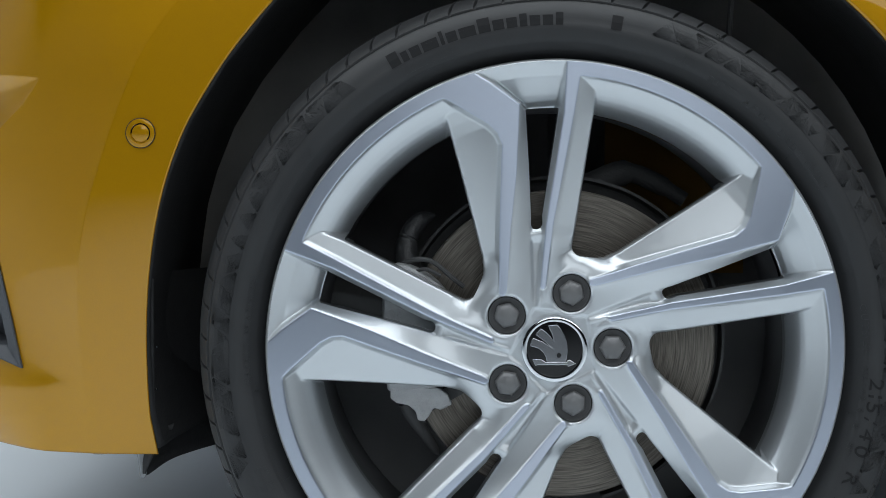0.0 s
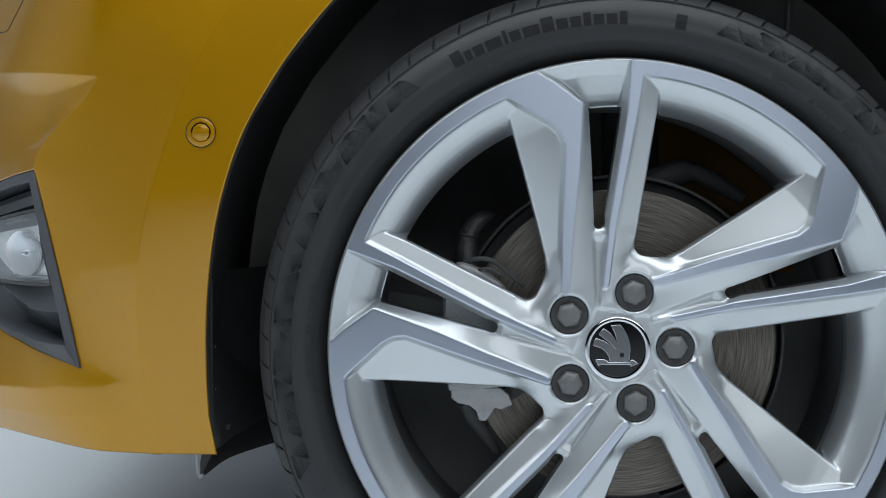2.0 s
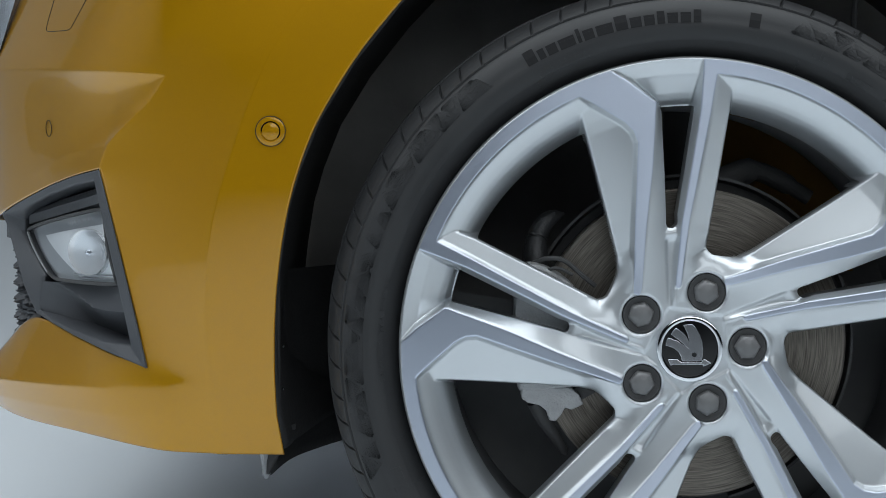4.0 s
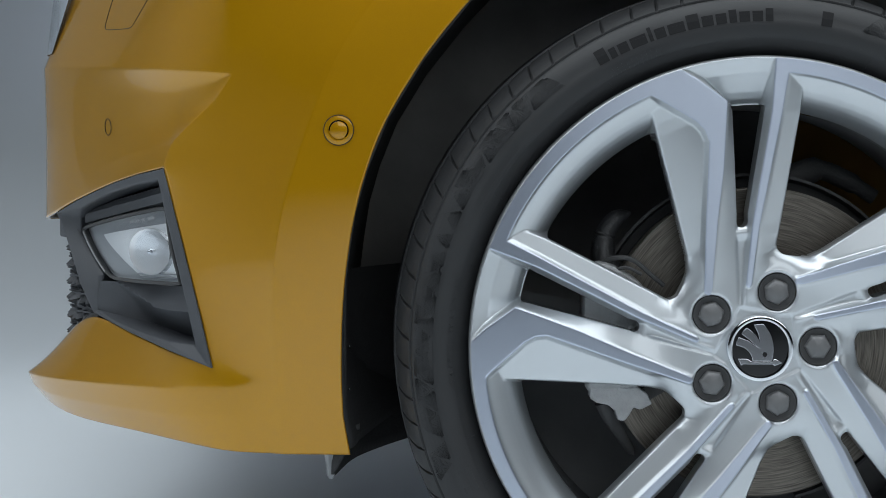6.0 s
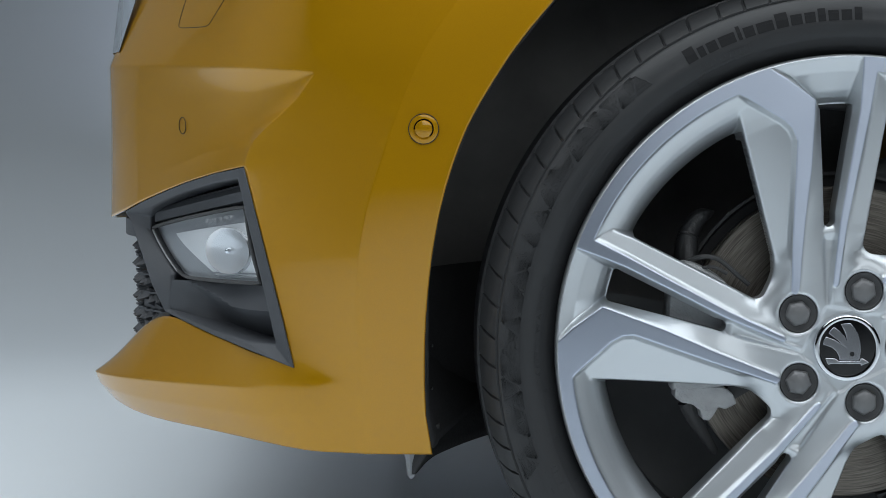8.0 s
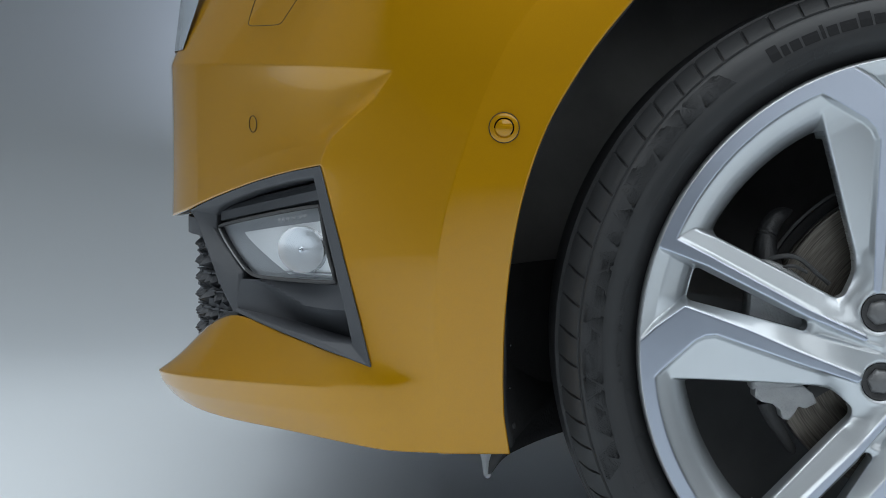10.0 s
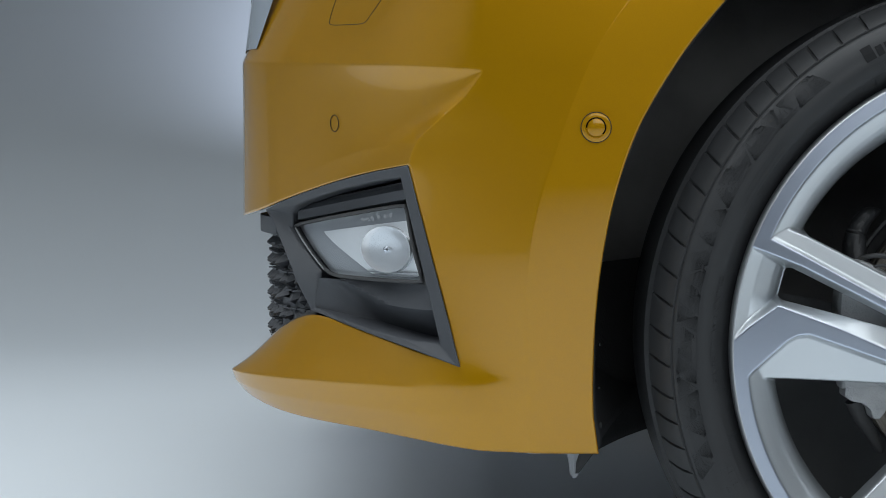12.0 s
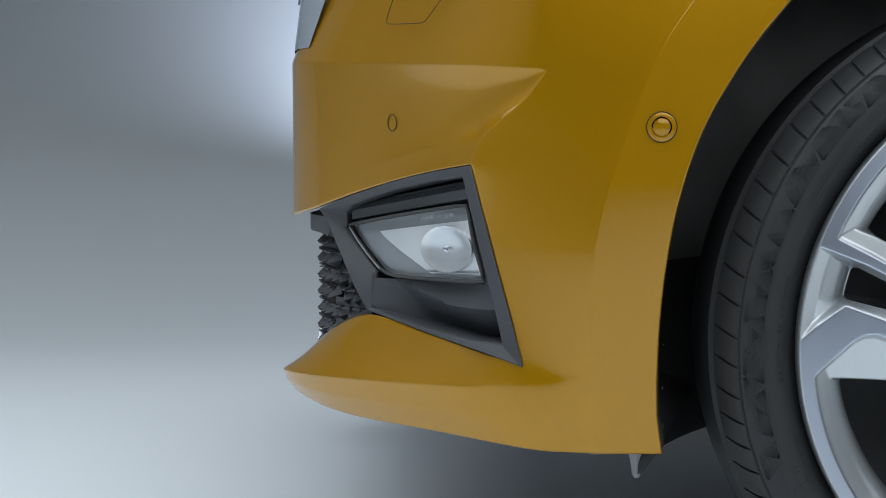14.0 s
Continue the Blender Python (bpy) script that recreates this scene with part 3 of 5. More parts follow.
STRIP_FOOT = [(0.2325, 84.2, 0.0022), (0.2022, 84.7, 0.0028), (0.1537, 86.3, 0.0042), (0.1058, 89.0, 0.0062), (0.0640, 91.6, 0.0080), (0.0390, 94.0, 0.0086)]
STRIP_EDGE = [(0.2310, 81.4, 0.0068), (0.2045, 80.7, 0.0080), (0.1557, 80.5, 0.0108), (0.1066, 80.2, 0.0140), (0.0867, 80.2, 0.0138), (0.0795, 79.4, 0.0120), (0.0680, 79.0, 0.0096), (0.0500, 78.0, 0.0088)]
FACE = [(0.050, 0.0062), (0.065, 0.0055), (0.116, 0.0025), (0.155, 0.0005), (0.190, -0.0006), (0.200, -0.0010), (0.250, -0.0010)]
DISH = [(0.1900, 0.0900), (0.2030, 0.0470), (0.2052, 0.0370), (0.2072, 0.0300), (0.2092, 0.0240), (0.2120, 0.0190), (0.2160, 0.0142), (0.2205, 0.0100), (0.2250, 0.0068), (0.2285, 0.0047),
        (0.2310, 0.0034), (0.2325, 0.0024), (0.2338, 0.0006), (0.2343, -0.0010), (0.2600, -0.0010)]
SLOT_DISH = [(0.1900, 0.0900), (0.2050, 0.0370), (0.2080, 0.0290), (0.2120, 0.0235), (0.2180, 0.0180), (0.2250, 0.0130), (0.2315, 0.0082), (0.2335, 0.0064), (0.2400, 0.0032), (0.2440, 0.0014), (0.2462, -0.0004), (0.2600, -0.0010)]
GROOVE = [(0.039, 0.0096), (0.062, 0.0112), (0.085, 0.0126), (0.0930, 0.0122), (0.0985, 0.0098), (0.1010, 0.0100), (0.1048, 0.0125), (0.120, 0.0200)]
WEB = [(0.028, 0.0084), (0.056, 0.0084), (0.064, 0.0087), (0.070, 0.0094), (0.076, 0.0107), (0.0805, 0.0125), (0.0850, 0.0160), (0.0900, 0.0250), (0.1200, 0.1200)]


def rim_face():
    """The cast face as one fine relief: five pairs of spokes with machined bars, a dished ring and a hub plate with bolt wells."""
    s = 0.0006
    half = int(0.2480 / s) + 3
    axis = np.arange(-half, half + 1) * s
    z, x = np.meshgrid(axis, axis, indexing="ij")
    r = np.hypot(x, z)
    turn = np.degrees(np.arctan2(z, x))

    def read(table, column=1):
        rows = sorted(table)
        return np.interp(r, [row[0] for row in rows], [row[column] for row in rows])

    def line(points):
        """Angle, depth and slant of a line on the wheel, at every place's radius."""
        angles, depths = sampled(points)
        a, y = read(angles), read(depths)
        rr = np.linspace(0.02, 0.26, 600)
        rows = sorted(angles)
        aa = np.radians(np.interp(rr, [q[0] for q in rows], [q[1] for q in rows]))
        slant = np.interp(r, rr, 1 / np.sqrt(1 + (rr * np.gradient(aa, rr)) ** 2))
        return a, y, slant

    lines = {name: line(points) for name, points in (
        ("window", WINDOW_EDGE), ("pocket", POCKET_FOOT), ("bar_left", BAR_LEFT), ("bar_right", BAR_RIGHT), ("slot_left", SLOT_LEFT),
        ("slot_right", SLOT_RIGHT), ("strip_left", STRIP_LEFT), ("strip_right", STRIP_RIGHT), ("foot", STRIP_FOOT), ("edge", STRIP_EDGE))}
    top = lines["window"][0] + 18.0
    a = top - (top - turn) % 72.0
    face = read(FACE)
    arc = np.radians(1.0) * np.maximum(r, 0.02)

    def past(name):
        """Distance, counted up with the angle, from a line."""
        angle, _, slant = lines[name]
        return (a - angle) * arc * slant

    def smooth_min(p, q, k):
        h = np.clip(0.5 + 0.5 * (q - p) / k, 0, 1)
        return q + (p - q) * h - k * h * (1 - h)

    def blur(field, sigma):
        n = int(3 * sigma / s) + 1
        taps = np.exp(-0.5 * (np.arange(-n, n + 1) * s / sigma) ** 2)
        taps /= taps.sum()
        for way in (0, 1):
            out = np.zeros_like(field)
            for k, w in zip(range(-n, n + 1), taps):
                out += w * np.roll(field, k, way)
            field = out
        return field

    # knots round the wheel at each radius: (angle, depth), falling
    def knot(name, shift=0.0, sink=0.0, depth=None):
        angle, y, slant = lines[name]
        return angle + shift / (arc * slant), (y if depth is None else depth) + sink

    groove = read(GROOVE)
    proud = 0.0007
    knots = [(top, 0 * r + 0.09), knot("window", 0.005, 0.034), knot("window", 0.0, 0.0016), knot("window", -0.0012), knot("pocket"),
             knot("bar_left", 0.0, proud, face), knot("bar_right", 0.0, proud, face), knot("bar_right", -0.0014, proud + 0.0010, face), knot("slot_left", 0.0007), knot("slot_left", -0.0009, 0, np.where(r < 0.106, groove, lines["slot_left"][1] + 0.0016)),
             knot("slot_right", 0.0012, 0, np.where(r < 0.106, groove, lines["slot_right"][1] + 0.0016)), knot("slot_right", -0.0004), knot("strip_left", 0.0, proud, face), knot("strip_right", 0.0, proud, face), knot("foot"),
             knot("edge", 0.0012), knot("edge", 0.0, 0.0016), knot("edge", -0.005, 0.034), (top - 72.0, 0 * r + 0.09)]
    # beyond the slot's outer end its walls fall to the dish
    deep = np.clip((r - 0.2040) / 0.004, 0, 1) * 0.03
    for i in (9, 10):  # the slot's two feet
        knots[i] = (knots[i][0] + (-1 if i == 9 else 1) * np.clip((r - 0.2040) / 0.004, 0, 1) * 0.0012 / arc, knots[i][1] + deep)
    for i in range(1, len(knots)):
        knots[i] = (np.minimum(knots[i][0], knots[i - 1][0] - 1e-4), knots[i][1])
    spokes = knots[-1][1].copy()
    for (a1, y1), (a0, y0) in zip(knots, knots[1:]):
        w = (a - a0) / np.maximum(1e-6, a1 - a0)
        spokes = np.where((a <= a1) & (a > a0), y0 + (y1 - y0) * w, spokes)
    def away(points):
        """Distance from a broken line on the fifth at hand."""
        u, w = r * np.cos(np.radians(a)), r * np.sin(np.radians(a))
        corners = [(q[0] * math.cos(radians(q[1])), q[0] * math.sin(radians(q[1]))) for q in points]
        out = np.full_like(r, 9.0)
        for (u0, w0), (u1, w1) in zip(corners, corners[1:]):
            k = np.clip(((u - u0) * (u1 - u0) + (w - w0) * (w1 - w0)) / ((u1 - u0) ** 2 + (w1 - w0) ** 2), 0, 1)
            out = np.minimum(out, np.hypot(u - u0 - k * (u1 - u0), w - w0 - k * (w1 - w0)))
        return out

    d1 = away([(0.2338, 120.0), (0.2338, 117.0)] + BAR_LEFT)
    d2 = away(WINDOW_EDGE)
    step = np.clip(d1 / 0.0034, 0, 1)
    level = np.maximum(lines["window"][1] + 0.0008 - np.interp(r, [0.09, 0.20], [0.40, 0.20]) * d2, face + 0.0026)
    floor_level = face + proud + (level - face - proud) * step * step * (3 - 2 * step)
    calm_floor = np.clip((r - 0.075) / 0.02, 0, 1)
    in_pocket = (past("bar_left") > 0) & (past("window") < -0.0012)
    spokes = np.where(in_pocket, floor_level * calm_floor + spokes * (1 - calm_floor), spokes)
    in_gap = (past("bar_right") < 0) & (past("strip_left") > 0)
    dish = np.where(in_gap, read(SLOT_DISH), read(DISH))
    beside = np.maximum(0, np.minimum(-past("window"), past("edge")))
    web = read(WEB) + 1.5 * beside
    y = smooth_min(np.minimum(spokes, dish), web, 0.0045)
    # towards the middle the plate levels out into a shallow five-sided seat for the cap
    corner = (turn - 117.0 + 36.0) % 72.0 - 36.0
    seat = r * np.cos(np.radians(36.0 - np.abs(corner))) - 0.0318
    calm = np.clip((0.047 - r) / 0.012, 0, 1)
    calm = calm * calm * (3 - 2 * calm)
    y = y + (0.0084 - y) * calm
    y = np.where(seat < 0, 0.0096, y)
    # level seats round the bolts
    far = np.full_like(r, 9.0)
    for b in range(5):
        c = polar(0.05, 1.1 + 72 * b, 0)
        far = np.minimum(far, np.hypot(x - c.x, z - (c.z - HUB_Z)))
    near_bolt = np.clip((0.0215 - far) / 0.0040, 0, 1)
    y = y + (np.minimum(y, 0.0084) - y) * near_bolt * near_bolt * (3 - 2 * near_bolt)
    y = y + np.clip((0.0184 - far) / 0.0022, 0, 1.4) ** 2 * 0.0017
    inner = np.clip((0.105 - r) / 0.02, 0, 1)
    hub = np.clip((0.098 - r) / 0.018, 0, 1) * np.clip((far - 0.0195) / 0.004, 0, 1) * np.clip((r - 0.036) / 0.004, 0, 1)
    hub = hub * np.clip((0.0006 - np.minimum(-past("bar_right"), past("strip_left"))) / 0.002, 0, 1)
    soft = inner * blur(y, 0.0009) + (1 - inner) * blur(y, 0.00065)
    y = hub * blur(y, 0.0050) + (1 - hub) * soft
    # machined faces: the wide bar, the narrow strip and the ring
    wide = smooth_min(smooth_min(-past("bar_left"), past("bar_right"), 0.0004), (r - 0.0622) * 0.9, 0.004)
    strip = smooth_min(smooth_min(-past("strip_left"), past("strip_right"), 0.0004), (r - 0.0522) * 0.9, 0.004)
    ring = np.minimum(r - 0.2340, np.maximum(past("bar_right"), -past("strip_left")))
    bars = np.maximum(wide, strip)
    cut = np.maximum(bars, ring)
    lift = np.clip(0.5 + cut / 0.0010, 0, 1)
    y = y + (np.minimum(y, face) - y) * lift
    y = blur(y, 0.00045)
    # openings: windows, slots, bolt wells, the cap's seat, the outer edge
    below = (a - (lines["edge"][0])) * arc * lines["edge"][2]
    beyond = ((a + 72.0) - lines["window"][0]) * arc * lines["window"][2]
    over = past("window")
    from_window = np.where(over > 0, over, beyond)
    from_edge = np.where(over > 0, -(a - 72.0 - lines["edge"][0]) * arc * lines["edge"][2], -below)
    window = smooth_min(smooth_min(from_window, from_edge, 0.002), r - 0.0820, 0.009)
    window = smooth_min(window, 0.2036 - r, 0.002)
    slot = smooth_min(-past("slot_left"), past("slot_right"), 0.001)
    slot = smooth_min(smooth_min(slot, r - 0.1036, 0.006), 0.2068 - r, 0.002)
    gone = np.maximum.reduce([window, slot, 0.0163 - far, 0.0278 - r, r - 0.2456])
    gone = np.clip(gone, -0.01, 0.01)

    # mesh: keep the solid cells, draw their border onto the openings' outline, turn it back into walls
    count = len(axis)
    solid = (gone[:-1, :-1] + gone[1:, :-1] + gone[:-1, 1:] + gone[1:, 1:]) < 0
    number = np.arange(count * count).reshape(count, count)
    quads = np.stack([number[:-1, :-1], number[:-1, 1:], number[1:, 1:], number[1:, :-1]], -1)[solid]
    used = np.zeros(count * count, int)
    np.add.at(used, quads.ravel(), 1)
    px, pz = x.ravel().copy(), z.ravel().copy()
    rim_points = np.nonzero((used > 0) & (used < 4))[0]
    gz, gx = np.gradient(gone, s)

    def sample(field, u, w):
        i = np.clip((w - axis[0]) / s, 0, count - 1.001)
        j = np.clip((u - axis[0]) / s, 0, count - 1.001)
        i0, j0 = i.astype(int), j.astype(int)
        fi, fj = i - i0, j - j0
        return (field[i0, j0] * (1 - fi) * (1 - fj) + field[i0 + 1, j0] * fi * (1 - fj) + field[i0, j0 + 1] * (1 - fi) * fj + field[i0 + 1, j0 + 1] * fi * fj)

    u, w = px[rim_points], pz[rim_points]
    for _ in range(4):
        g, du, dw = sample(gone, u, w), sample(gx, u, w), sample(gz, u, w)
        size = np.maximum(du * du + dw * dw, 0.2)
        u, w = u - np.clip(g * du / size, -s, s) * 0.9, w - np.clip(g * dw / size, -s, s) * 0.9
    px[rim_points], pz[rim_points] = u, w
    py = sample(y, px, pz)
    mark = sample(cut, px, pz)
    keep = np.nonzero(used)[0]
    place = np.full(count * count, -1)
    place[keep] = np.arange(len(keep))
    faces = place[quads]
    points = np.stack([px[keep], py[keep], pz[keep] + HUB_Z], -1)
    marks = mark[keep]
    edges = np.concatenate([faces[:, [k, (k + 1) % 4]] for k in range(4)])
    keys = np.minimum(edges[:, 0], edges[:, 1]) * len(keep) + np.maximum(edges[:, 0], edges[:, 1])
    _, first, times = np.unique(keys, return_index=True, return_counts=True)
    border = edges[first[times == 1]]
    reach = np.hypot(points[border[:, 0], 0], points[border[:, 0], 2] - HUB_Z)
    border = border[reach < 0.2440]
    ends = np.unique(border)
    index = np.full(len(points), -1)
    index[ends] = np.arange(len(ends))
    all_points, all_marks, all_faces = [points], [marks], [faces]
    total = len(points)
    reach = np.hypot(points[ends, 0], points[ends, 2] - HUB_Z)
    back = np.where(reach > 0.196, 0.0560, np.where(reach < 0.070, 0.0240, 0.0320))
    back = np.where(sample(slot, points[ends, 0], points[ends, 2] - HUB_Z) > -0.0010, 0.0330, back)
    previous = np.arange(len(points))
    for k in (0.10, 1.0):
        row = points[ends].copy()
        row[:, 1] = row[:, 1] + np.maximum(back - row[:, 1], 0.001) * k
        ids = total + np.arange(len(ends))
        total += len(ends)
        all_points.append(row)
        all_marks.append(np.full(len(ends), -0.01))
        upper = previous[border] if k == 0.10 else previous[index[border]]
        lower = ids[index[border]]
        all_faces.append(np.stack([upper[:, 1], upper[:, 0], lower[:, 0], lower[:, 1]], -1))
        previous = ids
    mesh = bpy.data.meshes.new("rim")
    mesh.from_pydata(np.concatenate(all_points).tolist(), [], np.concatenate(all_faces).tolist())
    mesh.polygons.foreach_set("use_smooth", np.ones(len(mesh.polygons), bool))
    mesh.attributes.new("machined", "FLOAT", "POINT").data.foreach_set("value", np.concatenate(all_marks))
    mesh.materials.append(WHEEL_FINISH)
    ob = new("rim", mesh)
    ob.parent = wheel
    tagged(ob, "silver alloy rim with diamond-cut twin spokes")


def rim():
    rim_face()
    bm = bmesh.new()
    spin(bm, [(0.2482, 0.010), (0.2480, 0.004), (0.2474, 0.0010), (0.2466, -0.0004), (0.2456, -0.0010)], 0, 360, 300, 0)
    spin(bm, [(0.2080, 0.0540), (0.2060, 0.075), (0.2045, 0.150), (0.2250, 0.185), (0.2450, 0.190)], 0, 360, 120, 1)
    # half disc added to keep the view through the lower spokes dark
    spin(bm, [(0.01, 0.178), (0.2260, 0.1845)], 170, 372, 60, 1)
    part("rim_flange", bm, [SILVER, BARREL], wheel, "silver rim flange over a dark barrel with an added dark back plate", angle=40)


rim()


def bolts_and_cap():
    for b in range(5):
        m = Matrix.Translation(polar(0.05, 1.1 + 72 * b, 0)) @ pose(0, 0, 0, 90)
        bm = bmesh.new()
        turned(bm, m, [(0.0001, -0.013), (0.0100, -0.0125), (0.0150, -0.0105), (0.0157, -0.0100), (0.0157, -0.024)], 36)
        part("bolt_well", bm, BLACK, wheel)
        bm = bmesh.new()
        rows = []
        for r, h in ((0.0116, -0.024), (0.0116, -0.0116), (0.0111, -0.0104), (0.0094, -0.0084), (0.0070, -0.0066), (0.0042, -0.0055), (0.0014, -0.0051)):
            row = []
            for i in range(36):
                a = math.tau * i / 36
                six = math.cos(math.pi / 6) / math.cos((a + 0.4 * b) % (math.pi / 3) - math.pi / 6)
                mix = 1.0 if r > 0.011 else 0.4
                row.append(m @ Vector((r * (six * mix + 1 - mix) * math.cos(a), r * (six * mix + 1 - mix) * math.sin(a), h)))
            rows.append(row)
        grid = loft(bm, rows, True)
        cap(bm, grid[-1])
        part("wheel_bolt_cap", bm, CAP_GREY, wheel, "dark grey hexagonal bolt cap", angle=25)
    m = Matrix.Translation(polar(0, 0, 0)) @ pose(0, 0, 0, 90)
    bm = bmesh.new()
    turned(bm, m, [(0.0284, -0.012), (0.0284, -0.0052), (0.0278, -0.0042), (0.0262, -0.0036), (0.0240, -0.0040), (0.0236, -0.0052), (0.0236, -0.010)], 72)
    part("centre_cap", bm, CHROME, wheel, "black centre cap with a chrome ring and emblem")
    bm = bmesh.new()
    turned(bm, m, [(0.0001, -0.0050), (0.0238, -0.0056), (0.0238, -0.010)], 60)
    part("cap_face", bm, GLOSS_BLACK, wheel)
    # plain emblem: a field with three notched bars over a level bar
    def plate(name, outline, low=-0.0050, high=-0.0034):
        bm = bmesh.new()
        rows = [[m @ Vector((x * 0.001, z * 0.001, h - (z * 0.00003 if h == high else 0))) for x, z in outline] for h in (low, high)]
        grid = loft(bm, rows, True)
        cap(bm, grid[-1])
        bevel(part(name, bm, SATIN_CHROME, wheel), 0.0006, 2, 40)

    plate("emblem_field", [(-6.0, 20.4), (2.1, 21.2), (5.6, 17.2), (8.9, 11.6), (10.8, 5.2), (11.1, -1.3), (10.5, -7.7), (9.7, -10.5), (-6.9, -10.5), (-7.6, -6.9), (-9.7, -2.9),
                           (-13.7, 0.6), (-17.7, 1.9), (-20.9, 2.7), (-20.4, 6.8), (-18.5, 9.7), (-10.5, 6.8), (-4.8, 3.1), (-9.2, 7.1), (-16.4, 12.4), (-15.2, 14.6), (-12.1, 18.0),
                           (-7.2, 14.8), (-3.2, 10.8), (-1.1, 7.6), (-2.4, 13.2)])
    plate("emblem_bar", [(-14.5, -13.4), (11, -13.4), (11, -15.2), (18.5, -12.2), (13, -8.8), (11, -9.0), (10, -11.0), (-7.5, -11.0), (-11, -8.6), (-19.2, -8.6), (-16.5, -14.6)])
    bm = bmesh.new()
    turned(bm, m @ Matrix.Translation((0.0036, -0.0050, 0)), [(0.0001, -0.0031), (0.0020, -0.0031), (0.0022, -0.0035)], 20)
    part("emblem_dot", bm, GLOSS_BLACK, wheel)


bolts_and_cap()

TYRE = [(0.016, 0.2430), (0.014, 0.2475), (0.0120, 0.2492), (0.0100, 0.2512), (0.0064, 0.2540), (0.0034, 0.2562), (0.0008, 0.2590), (-0.0020, 0.2606), (-0.0042, 0.2625),
        (-0.0062, 0.2660), (-0.0074, 0.2710), (-0.0078, 0.2760), (-0.0070, 0.2772), (-0.0066, 0.2820), (-0.0048, 0.2870), (-0.0018, 0.2920), (0.0008, 0.2950), (0.0022, 0.2962),
        (0.0046, 0.2965), (0.0045, 0.2975), (0.0045, 0.2985), (0.0080, 0.3006), (0.0140, 0.3032), (0.0220, 0.3056), (0.0320, 0.3080), (0.0480, 0.3108), (0.0520, 0.3050), (0.0600, 0.3050), (0.0640, 0.3125), (0.1050, 0.3145)]


def side_depth(r):
    """Depth of the tyre's outer sidewall at a radius."""
    rows = [(q[1], q[0]) for q in TYRE[4:20]]
    return between(rows, r)


def tyre():
    bm = bmesh.new()
    profile = TYRE + [(0.210 - y, r) for y, r in TYRE[-2::-1]]
    cuts, a = [], 0.0
    pitch = random.Random(4)
    while a < 357:
        cuts.append(a)
        a += pitch.choice((4.2, 4.7, 5.2))
    turns = []
    for i, c in enumerate(cuts):
        end = cuts[i + 1] if i + 1 < len(cuts) else 360.0
        turns += [(c - 0.26, 0), (c - 0.19, 1), (c + 0.19, 1), (c + 0.26, 0)]
        turns += [(c + (end - c) * k / 6, 0) for k in (1, 2, 3, 4, 5)]
    rows = []
    for a, notch in turns:
        row = []
        for i, (y, r) in enumerate(profile):
            depth = 0
            if notch and 20 <= i <= 24:
                depth = (0.0008, 0.0016, 0.0026, 0.0034, 0.0034)[i - 20]
            elif notch and i == 25:
                depth = 0.001
            skew = -1.6 * max(0, min(1, (y - 0.004) / 0.045)) if y < 0.06 else -1.6
            row.append(polar(r - depth, a + 3.0 + skew, y))
        rows.append(row)
    grid = loft(bm, rows + [rows[0]])
    bmesh.ops.remove_doubles(bm, verts=grid[0] + grid[-1], dist=1e-7)
    part("tyre", bm, RUBBER, wheel, "black low-profile tyre with moulded markings", angle=40)


tyre()


def letters(text, radius, centre, height, inward=False, step=0.0, relief=0.0007, spread=None):
    """Raised characters along the sidewall; centre: degrees about the axle."""
    font = bpy.data.curves.new("writing", "FONT")
    ob = bpy.data.objects.new("writing", font)
    scene.collection.objects.link(ob)
    widths, meshes = [], []
    for ch in text:
        font.body, font.size, font.extrude, font.align_x = ch, height * 1.38, relief, "CENTER"
        bpy.context.view_layer.update()
        mesh = bpy.data.meshes.new_from_object(ob.evaluated_get(bpy.context.evaluated_depsgraph_get()))
        xs = [q.co.x for q in mesh.vertices]
        widths.append((max(xs) - min(xs) if xs else height * 0.35) + height * 0.22)
        meshes.append(mesh)
    scale = (math.radians(spread) * radius / sum(widths)) if spread else 1.0
    total, run = sum(widths) * scale, 0.0
    for w, mesh in zip(widths, meshes):
        s = (run + w * scale / 2 - total / 2) / radius
        run += w * scale
        a = radians(centre) + (s if inward else -s)
        out = Vector((math.cos(a), 0, math.sin(a)))
        along = Vector((math.sin(a), 0, -math.cos(a)))
        up = -out if inward else out
        right = -along if inward else along
        base = radius + (height / 2 if inward else -height / 2)
        for_mesh = bmesh.new()
        for_mesh.from_mesh(mesh)
        for q in for_mesh.verts:
            p = out * base + right * (q.co.x * min(1.25, max(0.8, scale))) + up * q.co.y
            p = Vector((p.x, side_depth(p.length) - q.co.z - 0.0001, p.z + HUB_Z))
            q.co = p
        if for_mesh.verts:
            part("raised_letter", for_mesh, RUBBER_MARK if height > 0.01 else RUBBER, wheel, "", smooth=False)
        bpy.data.meshes.remove(mesh)
    bpy.data.objects.remove(ob)
    bpy.data.curves.remove(font)


letters("215/40 R 18", 0.2745, -18.0, 0.0125, spread=27)
letters("OUTSIDE", 0.2605 + 0.0035, 4.2, 0.0052, spread=9.5)
letters("215/40 R 18", 0.2640, -8.6, 0.0045, spread=12)
letters("89Y", 0.2640, -18.5, 0.0045)
letters("DOT", 0.2645, 58.4, 0.0062, spread=6.0)
letters("AFWJ", 0.2645, 50.0, 0.0062, spread=7.2)
letters("D8DT", 0.2645, 41.5, 0.0062, spread=7.0)
letters("(0121)", 0.2660, 34.2, 0.0062, spread=6.5)
letters("SAFETY WARNING", 0.2635, 176.5, 0.0050, spread=20)
letters("TWI", 0.3000, 62.5, 0.0028)


